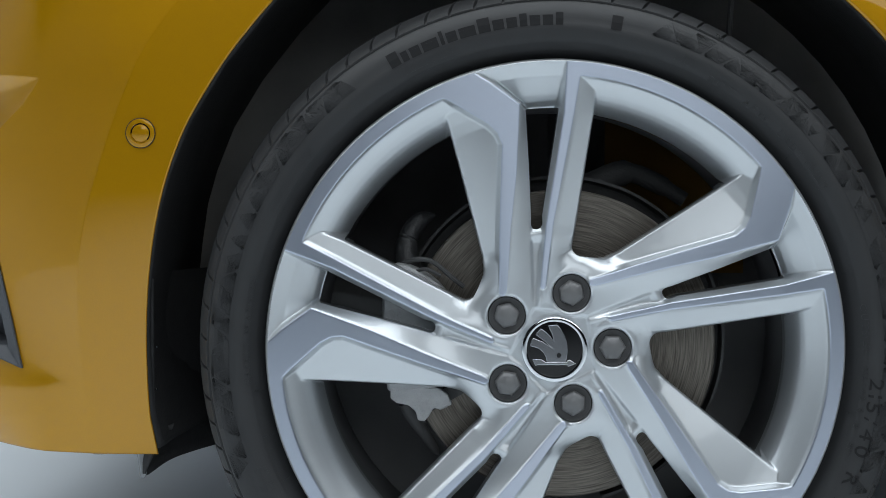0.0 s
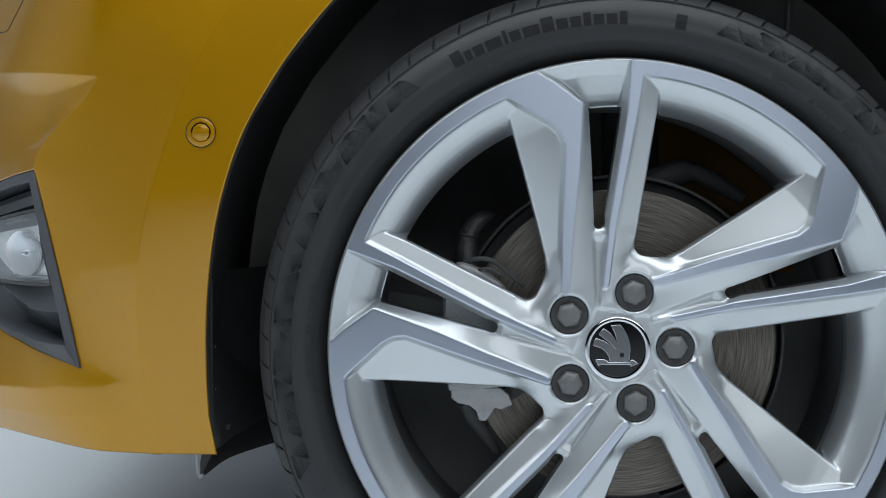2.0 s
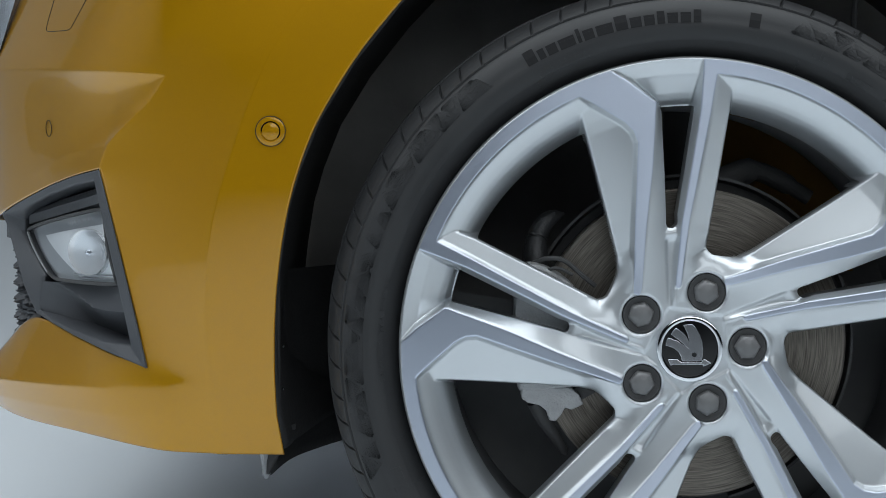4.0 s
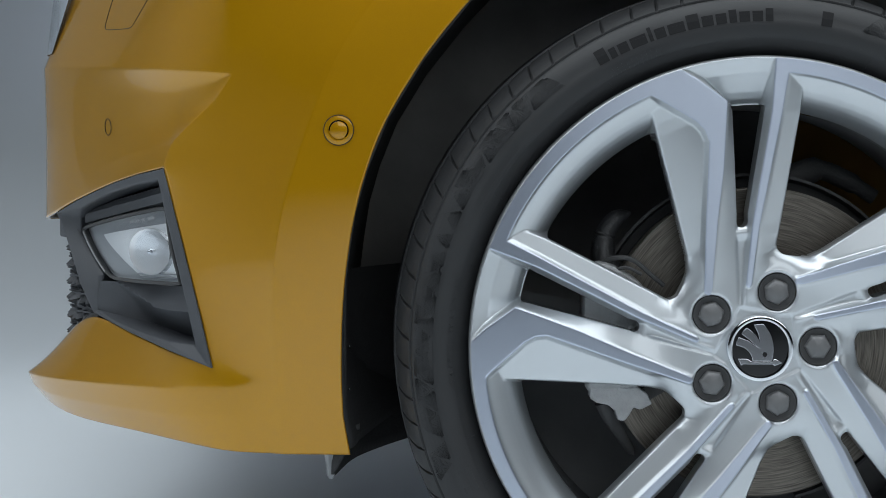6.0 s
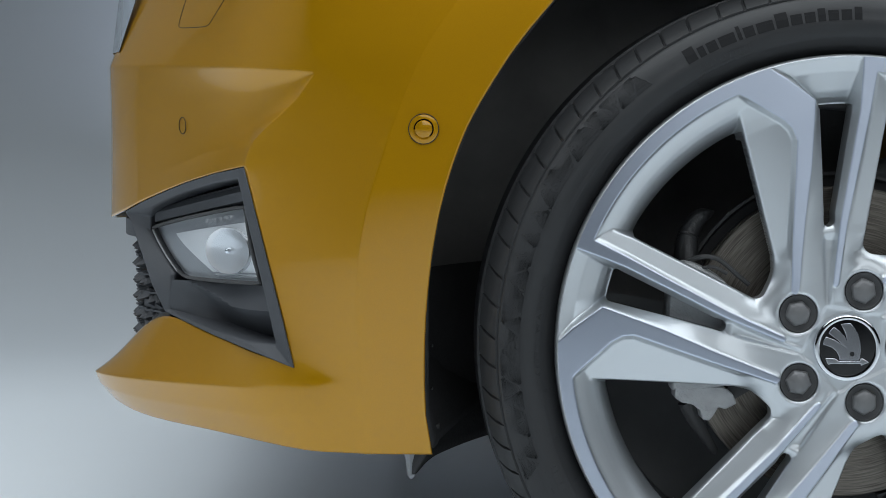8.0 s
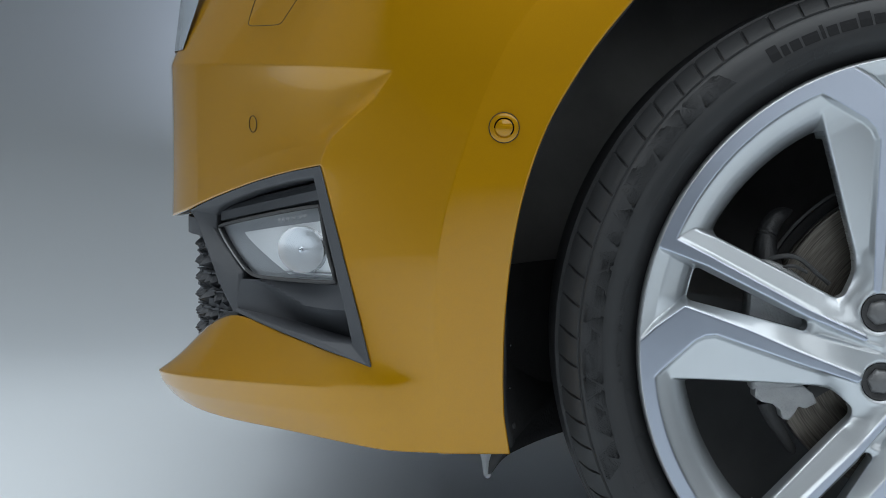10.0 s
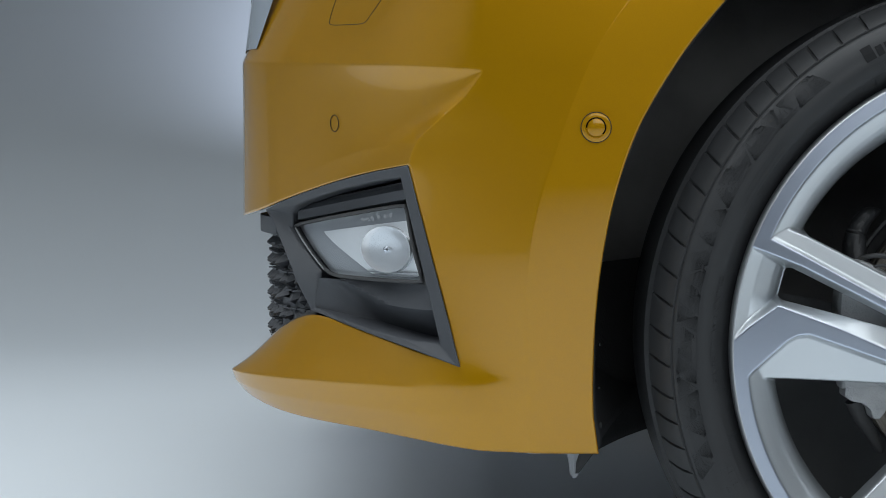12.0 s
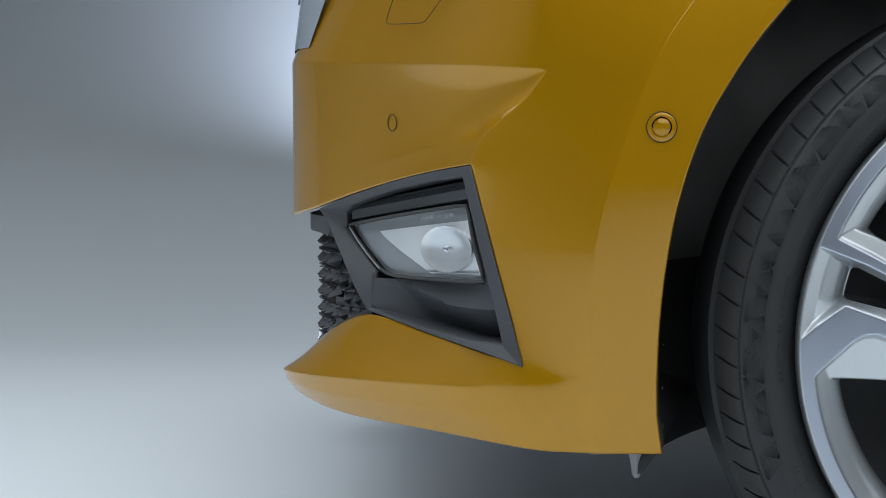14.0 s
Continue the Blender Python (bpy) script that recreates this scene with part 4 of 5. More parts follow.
def bars(centre, radius, heights, gap, name, relief=0.0007):
    """Plain raised bars in place of a name: one for each character; fine print stays one mesh."""
    fine = len(heights) > 15
    total = sum(w for w, _ in heights) + gap * (len(heights) - 1)
    run = 0.0
    bm = bmesh.new()
    for i, (w, h) in enumerate(heights):
        a0 = centre + math.degrees((total / 2 - run) / radius)
        a1 = centre + math.degrees((total / 2 - run - w) / radius)
        run += w + gap
        inner, outer = radius, radius + h
        rows = []
        for k in range(5):
            a = a0 + (a1 - a0) * k / 4
            rows.append([polar(inner, a, side_depth(inner) + 0.0005), polar(inner, a, side_depth(inner) - relief), polar((inner + outer) / 2, a, side_depth((inner + outer) / 2) - relief), polar(outer, a, side_depth(outer) - relief), polar(outer, a, side_depth(outer) + 0.0005)])
        grid = loft(bm, rows)
        cap(bm, grid[0])
        cap(bm, grid[-1][::-1])
        if not fine or i == len(heights) - 1:
            ob = part(name, bm, RUBBER_MARK if relief < 0.00035 else RUBBER, wheel, "", smooth=False)
            if fine:
                tagged(ob, kind="stuff")
            bm = bmesh.new()
    bm.free()


NAME_BARS = [(0.0092, 0.0125), (0.0058, 0.0088), (0.0088, 0.0088), (0.0138, 0.0088), (0.0032, 0.0120), (0.0090, 0.0088), (0.0140, 0.0088),
             (0.0102, 0.0125), (0.0094, 0.0088), (0.0088, 0.0088), (0.0062, 0.0110), (0.0086, 0.0088), (0.0086, 0.0088), (0.0062, 0.0110)]
bars(104.5, 0.2755, NAME_BARS, 0.0022, "raised_bar", 0.0003)
bars(79.6, 0.2755, [(0.0090, 0.0125)], 0.002, "raised_bar", 0.0003)
bars(113.5, 0.2655, [(0.0030, 0.0042)] * 11, 0.0014, "raised_bar", 0.0004)
bars(114.0, 0.2610, [(0.0026, 0.0030)] * 12, 0.0014, "raised_bar", 0.0004)
bars(147.0, 0.2690, [(0.0020, 0.0026)] * 22, 0.0009, "fine_print", 0.0004)
bars(147.0, 0.2650, [(0.0022, 0.0026)] * 20, 0.0009, "fine_print", 0.0004)
bars(147.0, 0.2612, [(0.0022, 0.0026)] * 24, 0.0009, "fine_print", 0.0004)
bars(66.5, 0.2655, [(0.0050, 0.0035), (0.0018, 0.0080), (0.0060, 0.0050)], 0.001, "raised_bar", 0.0005)
bars(204.0, 0.2660, [(0.0050, 0.0120), (0.0090, 0.0060), (0.0030, 0.0110)], 0.0015, "raised_bar", 0.0005)
for d in (150, 164, 188, 197, 206, 120, 70, 40, 15, -12):
    bars(d, 0.2520, [(0.0006, 0.0085)], 0.001, "moulding_mark", 0.0004)


def sidewall_relief():
    """Shallow tilted triangles and fans of fine ribs in the sidewall's decorative band."""
    rng = random.Random(7)
    flat, ribs = bmesh.new(), bmesh.new()
    r0, r1 = 0.2784, 0.2946
    for s0, s1 in ((127, 204), (-26, 73)):
        a, up = float(s0), True
        while a < s1 - 4:
            wide = rng.uniform(3.0, 5.0)
            corners = [(r0, a), (r1, a + wide * 0.5), (r0, a + wide)] if up else [(r1, a), (r0, a + wide * 0.5), (r1, a + wide)]
            lift = [rng.uniform(0.0000, 0.00018) for _ in corners]
            n = 5
            grid = {}
            for i in range(n + 1):
                for j in range(n + 1 - i):
                    u, w = i / n, j / n
                    r = corners[0][0] * (1 - u - w) + corners[1][0] * u + corners[2][0] * w
                    d = corners[0][1] * (1 - u - w) + corners[1][1] * u + corners[2][1] * w
                    h = lift[0] * (1 - u - w) + lift[1] * u + lift[2] * w
                    grid[i, j] = flat.verts.new(polar(r, d, side_depth(r) - 0.0001 - h))
            for i in range(n):
                for j in range(n - i):
                    flat.faces.new((grid[i, j], grid[i + 1, j], grid[i, j + 1]))
                    if i + j < n - 1:
                        flat.faces.new((grid[i + 1, j], grid[i + 1, j + 1], grid[i, j + 1]))
            if rng.random() < 0.85:
                pick = rng.randrange(3)
                tip, e0, e1 = corners[pick], corners[(pick + 1) % 3], corners[(pick + 2) % 3]
                t0, t1, t2 = lift[pick], lift[(pick + 1) % 3], lift[(pick + 2) % 3]
                for i in range(18):
                    k = (i + 0.5) / 18
                    end = (e0[0] + (e1[0] - e0[0]) * k, e0[1] + (e1[1] - e0[1]) * k)
                    he = t1 + (t2 - t1) * k
                    rows = []
                    for q in range(5):
                        m = 0.12 + 0.86 * q / 4
                        r, d = tip[0] + (end[0] - tip[0]) * m, tip[1] + (end[1] - tip[1]) * m
                        y = side_depth(r) - 0.0001 - (t0 + (he - t0) * m)
                        h = 0.00010 + 0.00018 * m
                        aim = Vector((end[0] - tip[0], radians(end[1] - tip[1]) * 0.286)).normalized()
                        dr, dd = -aim.y * h, aim.x * h / 0.286 * 57.3
                        rows.append([polar(r - dr, d - dd, y + 0.0001), polar(r, d, y - 0.00020), polar(r + dr, d + dd, y + 0.0001)])
                    loft(ribs, rows)
            a += wide * 0.5
            up = not up
    tagged(part("sidewall_relief", flat, RUBBER, wheel, "", smooth=False), kind="stuff")
    tagged(part("sidewall_ribs", ribs, RUBBER, wheel, "", smooth=False), kind="stuff")


sidewall_relief()


def brakes():
    x0, z0, y0 = 0.008, 0.0, 0.058
    bm = bmesh.new()
    spin(bm, [(0.070, 0.022), (0.072, 0.0), (0.1350, 0.0), (0.1365, 0.001), (0.1365, 0.009), (0.130, 0.0095), (0.130, 0.0125), (0.1365, 0.013), (0.1365, 0.022), (0.075, 0.022)], 0, 360, 140)
    spin(bm, [(0.072, 0.0), (0.071, -0.016), (0.068, -0.018), (0.03, -0.018)], 0, 360, 90)
    bmesh.ops.translate(bm, verts=bm.verts, vec=(0, 0, -HUB_Z))
    disc = part("brake_disc", bm, DISC, wheel, "worn steel brake disc with fine turning marks", angle=30)
    disc.location = (x0, y0, HUB_Z - 0.001)
    bm = bmesh.new()
    spin(bm, [(0.05, 0.09), (0.140, 0.088), (0.146, 0.084), (0.148, 0.076), (0.1455, 0.0755), (0.143, 0.082)], -75, 150, 120)
    shield = part("splash_shield", bm, BLACK, car, "black pressed splash shield")
    shield.location = (x0, 0.004, 0)
    shield.modifiers.new("wall_thickness", "SOLIDIFY").thickness = 0.002
    # caliper: housing, bridge, bracket foot, anti-rattle spring, hose
    caliper = new("brake_caliper")
    caliper.parent = car
    tagged(caliper, "grey cast-iron brake caliper")
    bm = bmesh.new()
    outline = [(-0.149, 0.353), (-0.143, 0.372), (-0.128, 0.376), (-0.100, 0.360), (-0.082, 0.330), (-0.080, 0.290), (-0.088, 0.276), (-0.104, 0.266), (-0.140, 0.263), (-0.146, 0.275), (-0.150, 0.310)]
    loop = [(p.x, p.z) for p in rounded([(x, 0, z) for x, z in outline + outline[:1]], 4)[:-1]]
    rows = []
    for y, s in ((0.055, 1.0), (0.040, 1.0), (0.035, 0.97), (0.033, 0.92)):
        rows.append([(-0.115 + (x + 0.115) * s, y, 0.318 + (z - 0.318) * s) for x, z in loop])
    grid = loft(bm, rows, True)
    cap(bm, grid[-1])
    part("housing", bm, IRON, caliper, angle=30)
    bm = bmesh.new()
    outline = [(-0.142, 0.268), (-0.100, 0.268), (-0.092, 0.262), (-0.088, 0.253), (-0.098, 0.248), (-0.104, 0.250), (-0.108, 0.243), (-0.112, 0.238), (-0.118, 0.239), (-0.120, 0.247), (-0.126, 0.252), (-0.136, 0.254), (-0.142, 0.258)]
    rows = [[(x, y, z) for x, z in outline] for y in (0.056, 0.036, 0.034)]
    grid = loft(bm, rows, True)
    cap(bm, grid[-1])
    bevel(part("bracket", bm, IRON, caliper), 0.0015, 3)
    bm = bmesh.new()
    tube(bm, rounded([(-0.133, 0.045, 0.375), (-0.120, 0.037, 0.380), (-0.105, 0.036, 0.378), (-0.088, 0.037, 0.364), (-0.078, 0.040, 0.356)], 5), 0.0022, 8)
    tube(bm, rounded([(-0.128, 0.042, 0.366), (-0.112, 0.033, 0.372), (-0.098, 0.034, 0.366)], 5), 0.0016, 8)
    part("anti_rattle_spring", bm, BLACK, caliper, "black spring clip")
    bm = bmesh.new()
    tube(bm, rounded([(-0.124, 0.06, 0.360), (-0.129, 0.062, 0.380), (-0.127, 0.066, 0.398), (-0.118, 0.070, 0.412), (-0.103, 0.075, 0.418)], 6), [0.013 - 0.0003 * i for i in range(20)] + [0.0065, 0.0055, 0.0042, 0.0025, 0.0004], 16)
    part("boss", bm, HOSE, caliper, "dark rounded boss")
    bm = bmesh.new()
    tube(bm, rounded([(-0.128, 0.058, 0.252), (-0.122, 0.060, 0.238), (-0.112, 0.066, 0.222), (-0.100, 0.07, 0.203)], 5), [0.0085 - 0.0003 * i for i in range(15)] + [0.0015], 14)
    part("carrier_arm", bm, BLACK, caliper, "dark lower carrier arm")
    bm = bmesh.new()
    box(bm, (-0.09, 0.048, 0.262), (0.05, 0.010, 0.012), Euler((0, radians(-30), 0)).to_matrix())
    part("pad_backing", bm, BLACK, caliper, "black pad backing plate")


brakes()


def suspension():
    strut = new("suspension_strut")
    strut.parent = car
    tagged(strut, "dark suspension strut behind the wheel")
    bm = bmesh.new()
    tube(bm, [(0.03, 0.22, 0.36), (0.035, 0.27, 0.75)], 0.028, 20)
    part("damper", bm, BLACK, strut)
    bm = bmesh.new()
    tube(bm, rounded([(0.03, 0.12, 0.44), (0.07, 0.13, 0.455), (0.10, 0.13, 0.445), (0.125, 0.13, 0.43)], 5), [0.012] * 6 + [0.009] * 6 + [0.007] * 4, 14)
    part("knuckle", bm, BLACK, strut)
    bm = bmesh.new()
    tube(bm, [(0.13, 0.16, 0.30), (0.145, 0.17, 0.36)], 0.02, 12)
    part("ball_joint", bm, BLACK, strut)
    bm = bmesh.new()
    tube(bm, rounded([(0.17, 0.15, 0.62), (0.168, 0.15, 0.585), (0.172, 0.17, 0.55), (0.19, 0.2, 0.5)], 5), 0.0028, 8)
    part("sensor_cable", bm, BLACK, strut, "thin dark cable")


suspension()


# ---- the fog lamp in its grey surround ----
def fog_lamp():
    lamp = new("fog_lamp")
    lamp.parent = car
    tagged(lamp, "clear fog lamp in a grained grey surround")
    outer = [(-0.5190, 0.0955, 0.4560), (-0.5500, 0.1395, 0.4498), (-0.5863, 0.1985, 0.4395), (-0.6195, 0.2520, 0.4274), (-0.6428, 0.2890, 0.4182), (-0.6640, 0.3220, 0.4078),
             (-0.6560, 0.3090, 0.3980), (-0.6431, 0.2885, 0.3701), (-0.6286, 0.2657, 0.3382), (-0.6141, 0.2550, 0.3118),
             (-0.5860, 0.2030, 0.3066), (-0.5585, 0.1580, 0.3008), (-0.5140, 0.0952, 0.2917), (-0.4736, 0.0705, 0.2792),
             (-0.4838, 0.0775, 0.3200), (-0.4970, 0.0860, 0.3700), (-0.5100, 0.0930, 0.4200)]
    inner = [(-0.5262, 0.1080, 0.4450), (-0.5500, 0.1440, 0.4405), (-0.5863, 0.2020, 0.4305), (-0.6150, 0.2500, 0.4195), (-0.6270, 0.2720, 0.4135), (-0.6345, 0.2960, 0.4045),
             (-0.6350, 0.2990, 0.3900), (-0.6200, 0.2765, 0.3700), (-0.6040, 0.2520, 0.3500), (-0.6086, 0.2518, 0.3148),
             (-0.5850, 0.2055, 0.3096), (-0.5585, 0.1615, 0.3050), (-0.5180, 0.1060, 0.2995), (-0.4915, 0.0905, 0.2985),
             (-0.4985, 0.0925, 0.3300), (-0.5095, 0.0975, 0.3750), (-0.5205, 0.1035, 0.4200)]
    deep = Vector((0.030, 0.045, 0))
    bm = bmesh.new()
    back = [Vector(p) + Vector((0.016, 0.050, 0)) for p in outer]
    lip = [Vector(p) + Vector((-0.0008, -0.0012, 0)) for p in outer]
    mid = [Vector(a).lerp(Vector(b), 0.85) + Vector((-0.0012, -0.0016, 0)) for a, b in zip(outer, inner)]
    wall = [Vector(p) + deep * 0.35 for p in inner]
    floor_loop = [Vector(p) + deep for p in inner]
    grid = loft(bm, [back, lip, mid, [Vector(p) for p in inner], wall, floor_loop], True)
    centre = sum((v.co for v in grid[-1]), Vector()) / len(grid[-1])
    middle = bm.verts.new(centre)
    for i in range(len(grid[-1])):
        bm.faces.new((grid[-1][i], grid[-1][(i + 1) % len(grid[-1])], middle))
    bevel(part("surround", bm, PLASTIC, lamp, "grained grey plastic surround", angle=30), 0.0012, 2, 30)
    # slats above the lens
    for z0, z1, push, h in ((0.4250, 0.4000, 0.010, 0.0088), (0.4350, 0.4095, 0.020, 0.0030)):
        bm = bmesh.new()
        rows = []
        for k in range(9):
            u = k / 8
            p = Vector((-0.5250, 0.1120, z0 + 0.006)).lerp(Vector((-0.6330, 0.2880, z1 + 0.004)), u) + Vector((push * 0.6, push, 0))
            rows.append([p + Vector((0, 0, h)), p + Vector((-0.003, -0.004, h * 0.4)), p + Vector((-0.003, -0.004, -h * 0.6)), p + Vector((0.01, 0.012, -h)), p + Vector((0.01, 0.012, h))])
        loft(bm, rows, True)
        part("slat", bm, PLASTIC, lamp, "grey plastic slat above the lens")
    # smooth cove between the lens and the lower rim of the surround
    bm = bmesh.new()
    rows = []
    low = rounded([Vector(p) for p in inner[9:14]], 4)
    for k in range(25):
        u = k / 24
        a = Vector((-0.5985, 0.2440, 0.3440)).lerp(Vector((-0.5020, 0.1010, 0.3490)), u)
        at_low = u * (len(low) - 1)
        n = min(int(at_low), len(low) - 2)
        b = low[n].lerp(low[n + 1], at_low - n)
        row = []
        turn = 0.46 * min(1.0, max(0.0, (u - 0.10) / 0.55))
        reach = 0.085 * u
        for j in range(17):
            w = j / 16
            d = 0.004 * (1 - w / max(turn, 0.01)) if w < turn else 0.036 * ((w - turn) / (1 - turn)) ** 0.8
            h = min(1.0, max(0.0, 0.5 + 0.5 * (reach - d) / 0.008))
            d = max(0.0, reach + (d - reach) * h - 0.008 * h * (1 - h))
            row.append(a.lerp(b, w) + Vector((0.55, 0.85, 0)) * (0.001 - 0.0014 * max(0.0, 1 - 5 * u) + d))
        rows.append(row)
    # its end runs out onto the flat plate beside the lens
    rows.insert(0, [p + Vector((-0.874, 0.487, 0)) * 0.008 * (1 - 0.06 * j / 2) + Vector((-0.0003, -0.0004, 0)) for j, p in enumerate(rows[0])])
    loft(bm, rows)
    part("shelf", bm, PLASTIC, lamp, "smooth grey cove under the lens")
    # lens and the bright works behind it
    tl, tr, br, bl = (Vector(p) for p in ((-0.6341, 0.3010, 0.3926), (-0.5216, 0.1210, 0.4204), (-0.5064, 0.1060, 0.3513), (-0.5973, 0.2450, 0.3478)))
    ahead = Vector((-0.72, -0.69, 0))

    def at(u, w, d=0.0):
        p = tl.lerp(tr, u).lerp(bl.lerp(br, u), w)
        bow = 0.010 * (1 - (2 * u - 1) ** 2) + 0.003 * (1 - (2 * w - 1) ** 2)
        return p + ahead * (bow + d)

    def sheet(u0, u1, w0, w1, d, nu=12, nw=8, bulge=0.0):
        return [[at(u0 + (u1 - u0) * i / nu, w0 + (w1 - w0) * j / nw, d - bulge * (1 - (2 * i / nu - 1) ** 2) * (1 - (2 * j / nw - 1) ** 2)) for i in range(nu + 1)] for j in range(nw + 1)]

    bm = bmesh.new()
    loft(bm, sheet(0.02, 0.98, 0.03, 0.97, 0.0))
    ob = part("lens", bm, GLASS, lamp, "clear polycarbonate lens")
    ob.visible_shadow = False
    bm = bmesh.new()
    way = [(k / 14, 0.0) for k in range(1, 14)] + [(0.99, 0.01)] + [(1.0, k / 8) for k in range(1, 8)] + [(0.99, 0.99)] + [(1 - k / 14, 1.0) for k in range(1, 13)] + [(0.05, 0.97)] + [(0.0, 1 - k / 8) for k in range(1, 8)] + [(0.01, 0.01), (1 / 14, 0.0)]
    tube(bm, [at(u, w, -0.001) for u, w in way], 0.0019, 8)
    part("lens_gasket", bm, BLACK, lamp, "black rubber lens gasket")
    bm = bmesh.new()
    loft(bm, sheet(0.0, 0.985, 0.0, 1.0, -0.007))
    part("bezel", bm, SATIN, lamp, "satin grey bezel behind the lens")
    bm = bmesh.new()
    rows = []
    for j in range(9):
        w = 0.20 + 0.74 * j / 8
        left = 0.26 + 0.30 * (j / 8) ** 1.4
        rows.append([at(left + (0.975 - left) * i / 12, w, -0.0055) for i in range(13)])
    loft(bm, rows)
    part("reflector", bm, PEARL, lamp, "bright white reflector")
    bm = bmesh.new()
    m = Matrix.Translation(at(0.79, 0.56, 0)) @ ahead.to_track_quat("Z", "Y").to_matrix().to_4x4() @ Matrix.Diagonal((1.55, 1.0, 1.0, 1.0))
    turned(bm, m, [(0.0001, -0.0052), (0.004, -0.0050), (0.008, -0.0045), (0.012, -0.0037), (0.016, -0.0026), (0.0195, -0.0013), (0.0212, -0.0010), (0.0216, -0.006)], 48)
    part("projector", bm, PROJECTOR, lamp, "hollow bright reflector bowl")
    bm = bmesh.new()
    loft(bm, sheet(0.985, 1.10, -0.03, 1.05, -0.003, 4, 8))
    part("side_trim", bm, BLACK, lamp, "black trim beside the lens")
    # chrome stud that stands in for a bright glint in the bowl
    bm = bmesh.new()
    m = Matrix.Translation(at(0.78, 0.56, -0.0040)) @ ahead.to_track_quat("Z", "Y").to_matrix().to_4x4()
    turned(bm, m, [(0.0001, 0.0034), (0.0012, 0.0032), (0.0024, 0.0022), (0.0029, 0.0008), (0.003, -0.003)], 20)
    part("glint_stud", bm, CHROME, lamp, "small chrome stud in place of a bright glint")
    bm = bmesh.new()
    tube(bm, [at(0.006, w, 0.0006) for w in (0.05, 0.3, 0.6, 0.9)], 0.0008, 6)
    part("chrome_edge", bm, FIN, lamp, "thin bright edge of the lens")
    for w, u0 in ((0.88, 0.52), (0.93, 0.56)):
        bm = bmesh.new()
        tube(bm, [at(u0 + (0.965 - u0) * i / 6, w, -0.0030) for i in range(7)], 0.0007, 6)
        part("lens_rib", bm, FIN, lamp, "thin moulded rib inside the lens")
    for u in (0.68, 0.715, 0.75, 0.80, 0.85, 0.885):
        bm = bmesh.new()
        loft(bm, [[at(u + du, w, 0.0009) for du in (0, 0.022)] for w in (0.085, 0.135)])
        part("lens_mark", bm, FIN, lamp)


SATIN = material("satin_silver_plastic", (0.32, 0.33, 0.342), 0.4, 0.1, 0, 60, 0.06)
PEARL = material("bright_reflector", (0.80, 0.81, 0.815), 0.30, 0.25, 0, 40, 0.04)
HEADLAMP = material("pale_headlamp_cover", (0.36, 0.40, 0.45), 0.15, 0.1, 0.6, 30, 0.05)
PROJECTOR = material("bright_bowl", (0.76, 0.77, 0.78), 0.20, 0.7)
fog_lamp()


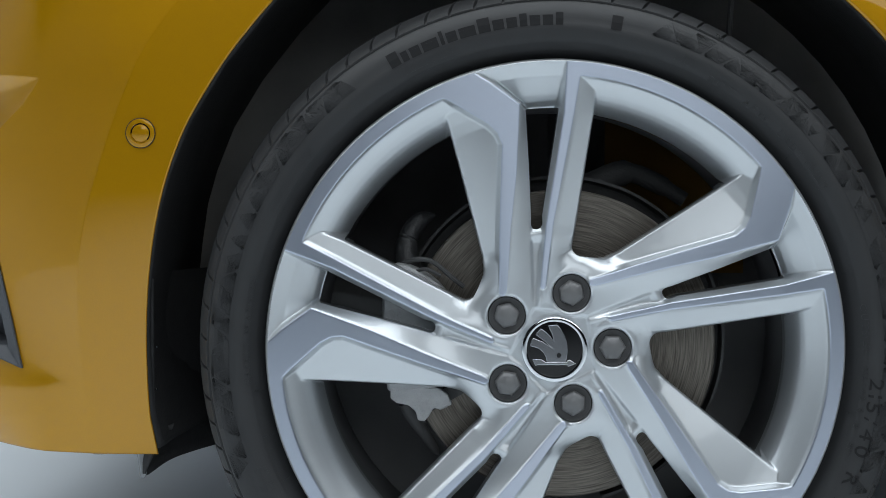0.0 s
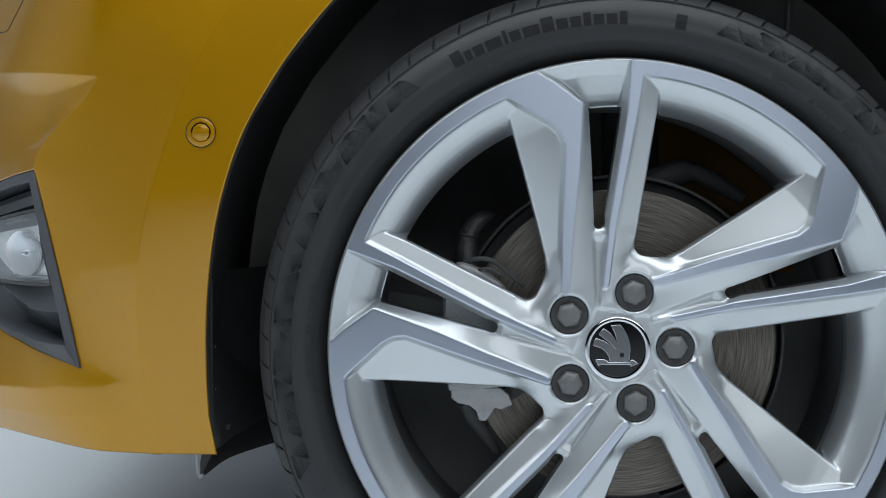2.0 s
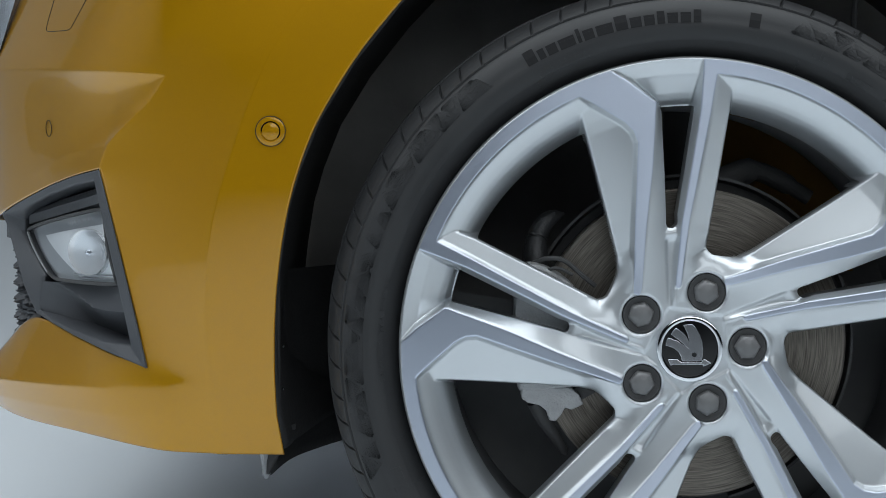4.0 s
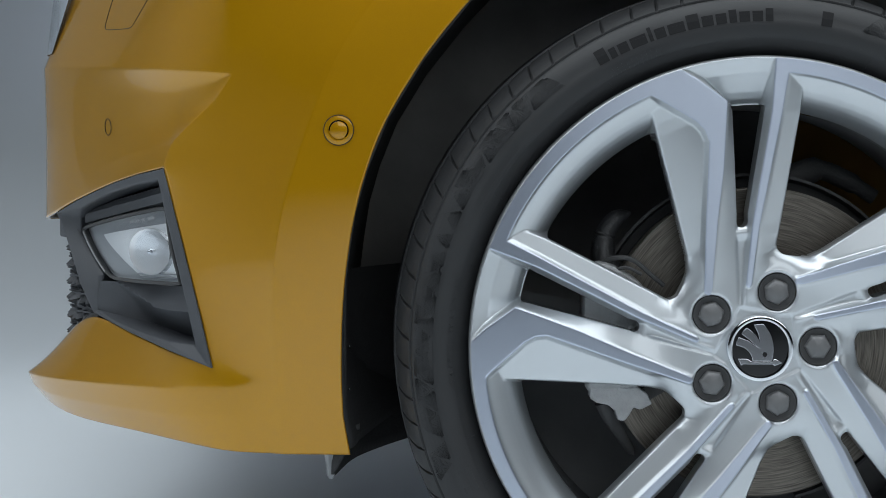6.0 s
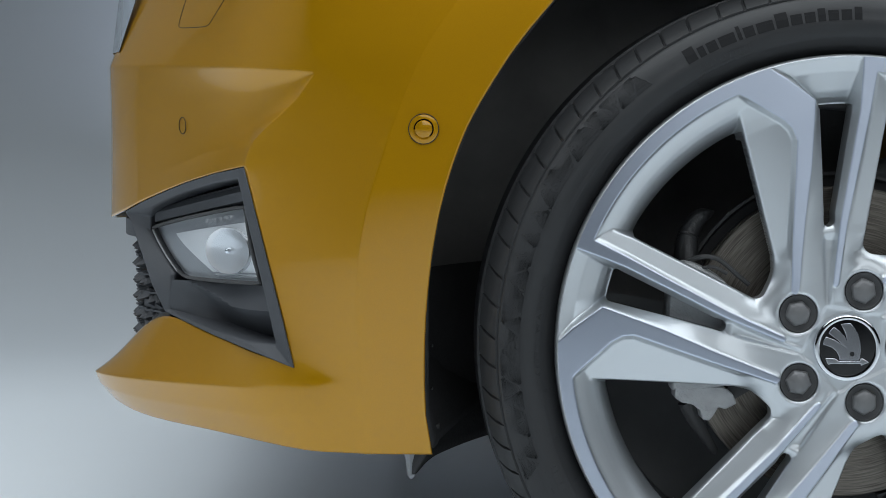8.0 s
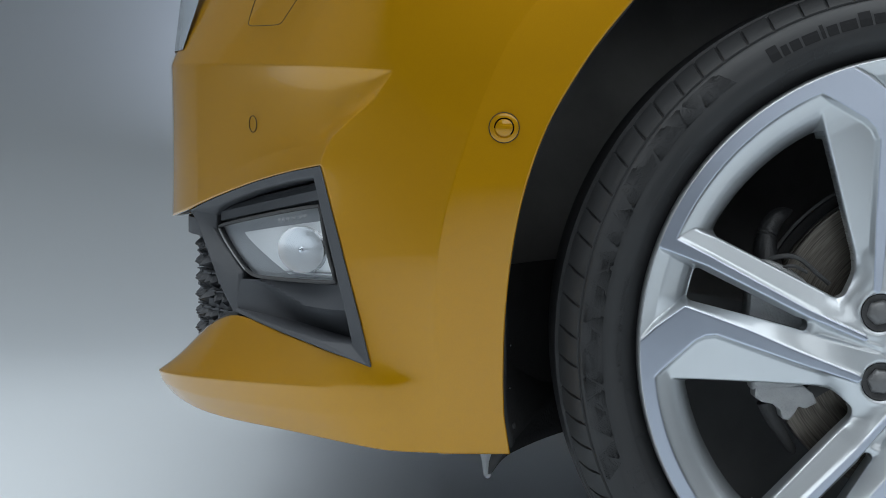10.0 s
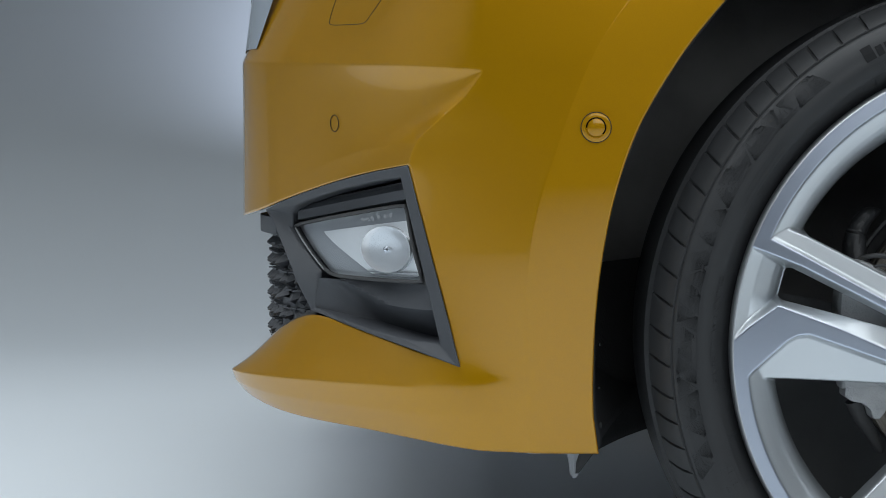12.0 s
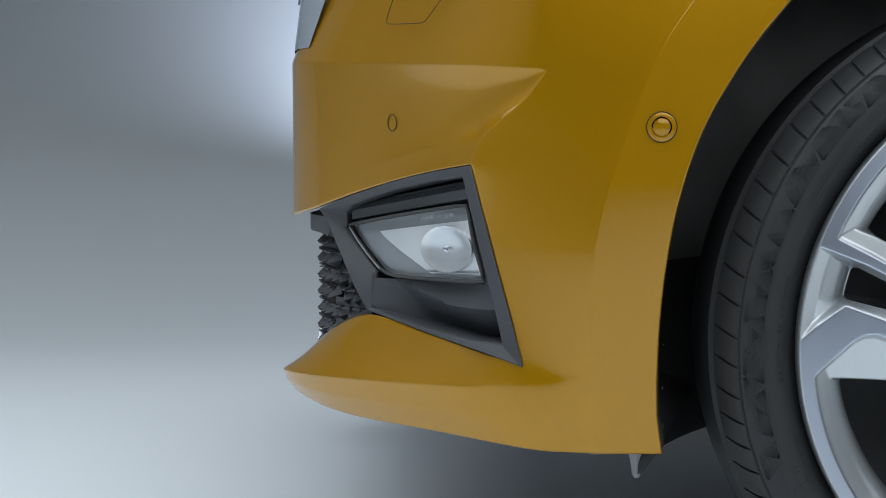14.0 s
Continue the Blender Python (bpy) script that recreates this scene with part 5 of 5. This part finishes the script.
def grille():
    """Lower grille: a dark panel with rows of pyramid studs."""
    base = new("lower_grille")
    base.parent = car
    tagged(base, "dark grey lower grille with pyramid studs")
    plan = [(-0.600, 0.316), (-0.642, 0.321), (-0.646, 0.328), (-0.653, 0.342), (-0.662, 0.38), (-0.666, 0.42), (-0.661, 0.47), (-0.652, 0.60), (-0.648, 0.85)]
    bm = bmesh.new()
    full = plan + [(x, 2 * MIDDLE - y) for x, y in plan[-2::-1]]
    loft(bm, [[(x + 0.010, y + 0.004, 0.250 + 0.152 * k / 4) for x, y in full] for k in range(5)])
    part("panel", bm, PLASTIC, base)
    bm = bmesh.new()
    loft(bm, [[(-0.604, 0.262, z), (-0.625, 0.292, z), (-0.648, 0.335, z)] for z in (0.255, 0.285, 0.318)])
    part("panel", bm, PLASTIC, base)
    bm = bmesh.new()
    loft(bm, [[(x - dx, y, z) for x, y in full] for dx, z in ((-0.01, 0.402), (0.012, 0.400), (0.012, 0.383), (-0.01, 0.378))])
    part("top_bar", bm, PLASTIC, base, "dark grey bar along the grille's top")
    bm = bmesh.new()
    low = [Vector(p) for p in OPENING_LOW[4:]]
    loft(bm, [[p + Vector((0.004, 0.002, -0.006)) for p in low], [p + Vector((0.006, 0.002, 0.004)) for p in low], [p + Vector((0.030, 0.004, 0.016)) for p in low]])
    part("lower_bar", bm, BLACK, base, "black bar along the grille's foot")
    stud = bpy.data.meshes.new("stud")
    bm = bmesh.new()
    ring = [bm.verts.new(p) for p in ((0, -0.0105, 0.002), (0, 0.001, 0.0105), (0, 0.0105, 0.001), (0, 0.0, -0.0085))]
    tip = bm.verts.new((-0.0135, -0.003, -0.002))
    ridge = bm.verts.new((-0.0060, 0.004, 0.006))
    for a, b, c in ((ring[0], ring[1], tip), (ring[1], ridge, tip), (ring[1], ring[2], ridge), (ridge, ring[2], tip), (ring[2], ring[3], tip), (ring[3], ring[0], tip)):
        bm.faces.new((a, b, c))
    box(bm, (-0.0050, 0.005, 0.0085), (0.010, 0.010, 0.0016), Euler((0, 0, radians(8))).to_matrix())
    bm.to_mesh(stud)
    bm.free()
    stud.materials.append(PLASTIC)
    rng = random.Random(3)
    for row in range(7):
        for col in range(15):
            y = 0.332 + 0.0200 * col + (0.0100 if row % 2 else 0)
            x = float(np.interp(y, [p[1] for p in plan], [p[0] for p in plan]))
            ob = new("stud", stud)
            ob.parent = base
            ob.location = (x + 0.009, y, 0.266 + 0.0176 * row)
            ob.scale = (1.1, 1.0, 1.0)
            turn = 40 * max(0, (0.36 - y) / 0.09) + 8
            ob.rotation_euler = (radians(rng.uniform(-4, 4)), radians(rng.uniform(-3, 3)), radians(turn))
    for row in range(7):  # the return towards the fog lamp's surround
        for col in range(4):
            y = 0.321 - 0.0185 * col - (0.0092 if row % 2 else 0)
            z = 0.266 + 0.0176 * row
            if z > 0.2945 + (y - 0.248) / 0.061 * 0.0855 or z < 0.284:
                continue
            ob = new("stud", stud)
            ob.parent = base
            ob.location = (float(np.interp(y, [0.248, 0.292, 0.335], [-0.600, -0.624, -0.648])) + 0.004, y, z)
            ob.scale = (1.1, 1.0, 1.0)
            ob.rotation_euler = (radians(rng.uniform(-4, 4)), radians(rng.uniform(-3, 3)), radians(48))


grille()


def headlamp():
    """Lower outer end of the headlamp above the bumper."""
    bm = bmesh.new()
    rows = []
    for k in range(7):
        u = k / 6
        z = 0.572 + 0.14 * u
        rows.append([(-0.676 + 0.05 * u, 0.36 - 0.02 * u, z), (-0.690 + 0.018 * u, 0.40, z), (-0.697 + 0.018 * u, 0.46, z), (-0.700 + 0.018 * u, 0.55, z), (-0.690 + 0.018 * u, 0.66, z), (-0.660, 0.68, z)])
    grid = loft(bm, rows)
    ob = part("headlamp", bm, HEADLAMP, car, "pale clear headlamp end above the bumper")
    bm = bmesh.new()
    loft(bm, [[(-0.696 + 0.018 * k / 6, 0.52, 0.63 + 0.02 * k), (-0.699 + 0.018 * k / 6, 0.56, 0.63 + 0.02 * k), (-0.69, 0.60, 0.63 + 0.02 * k)] for k in range(7)])
    part("headlamp_trim", bm, GLOSS_BLACK, ob)


headlamp()
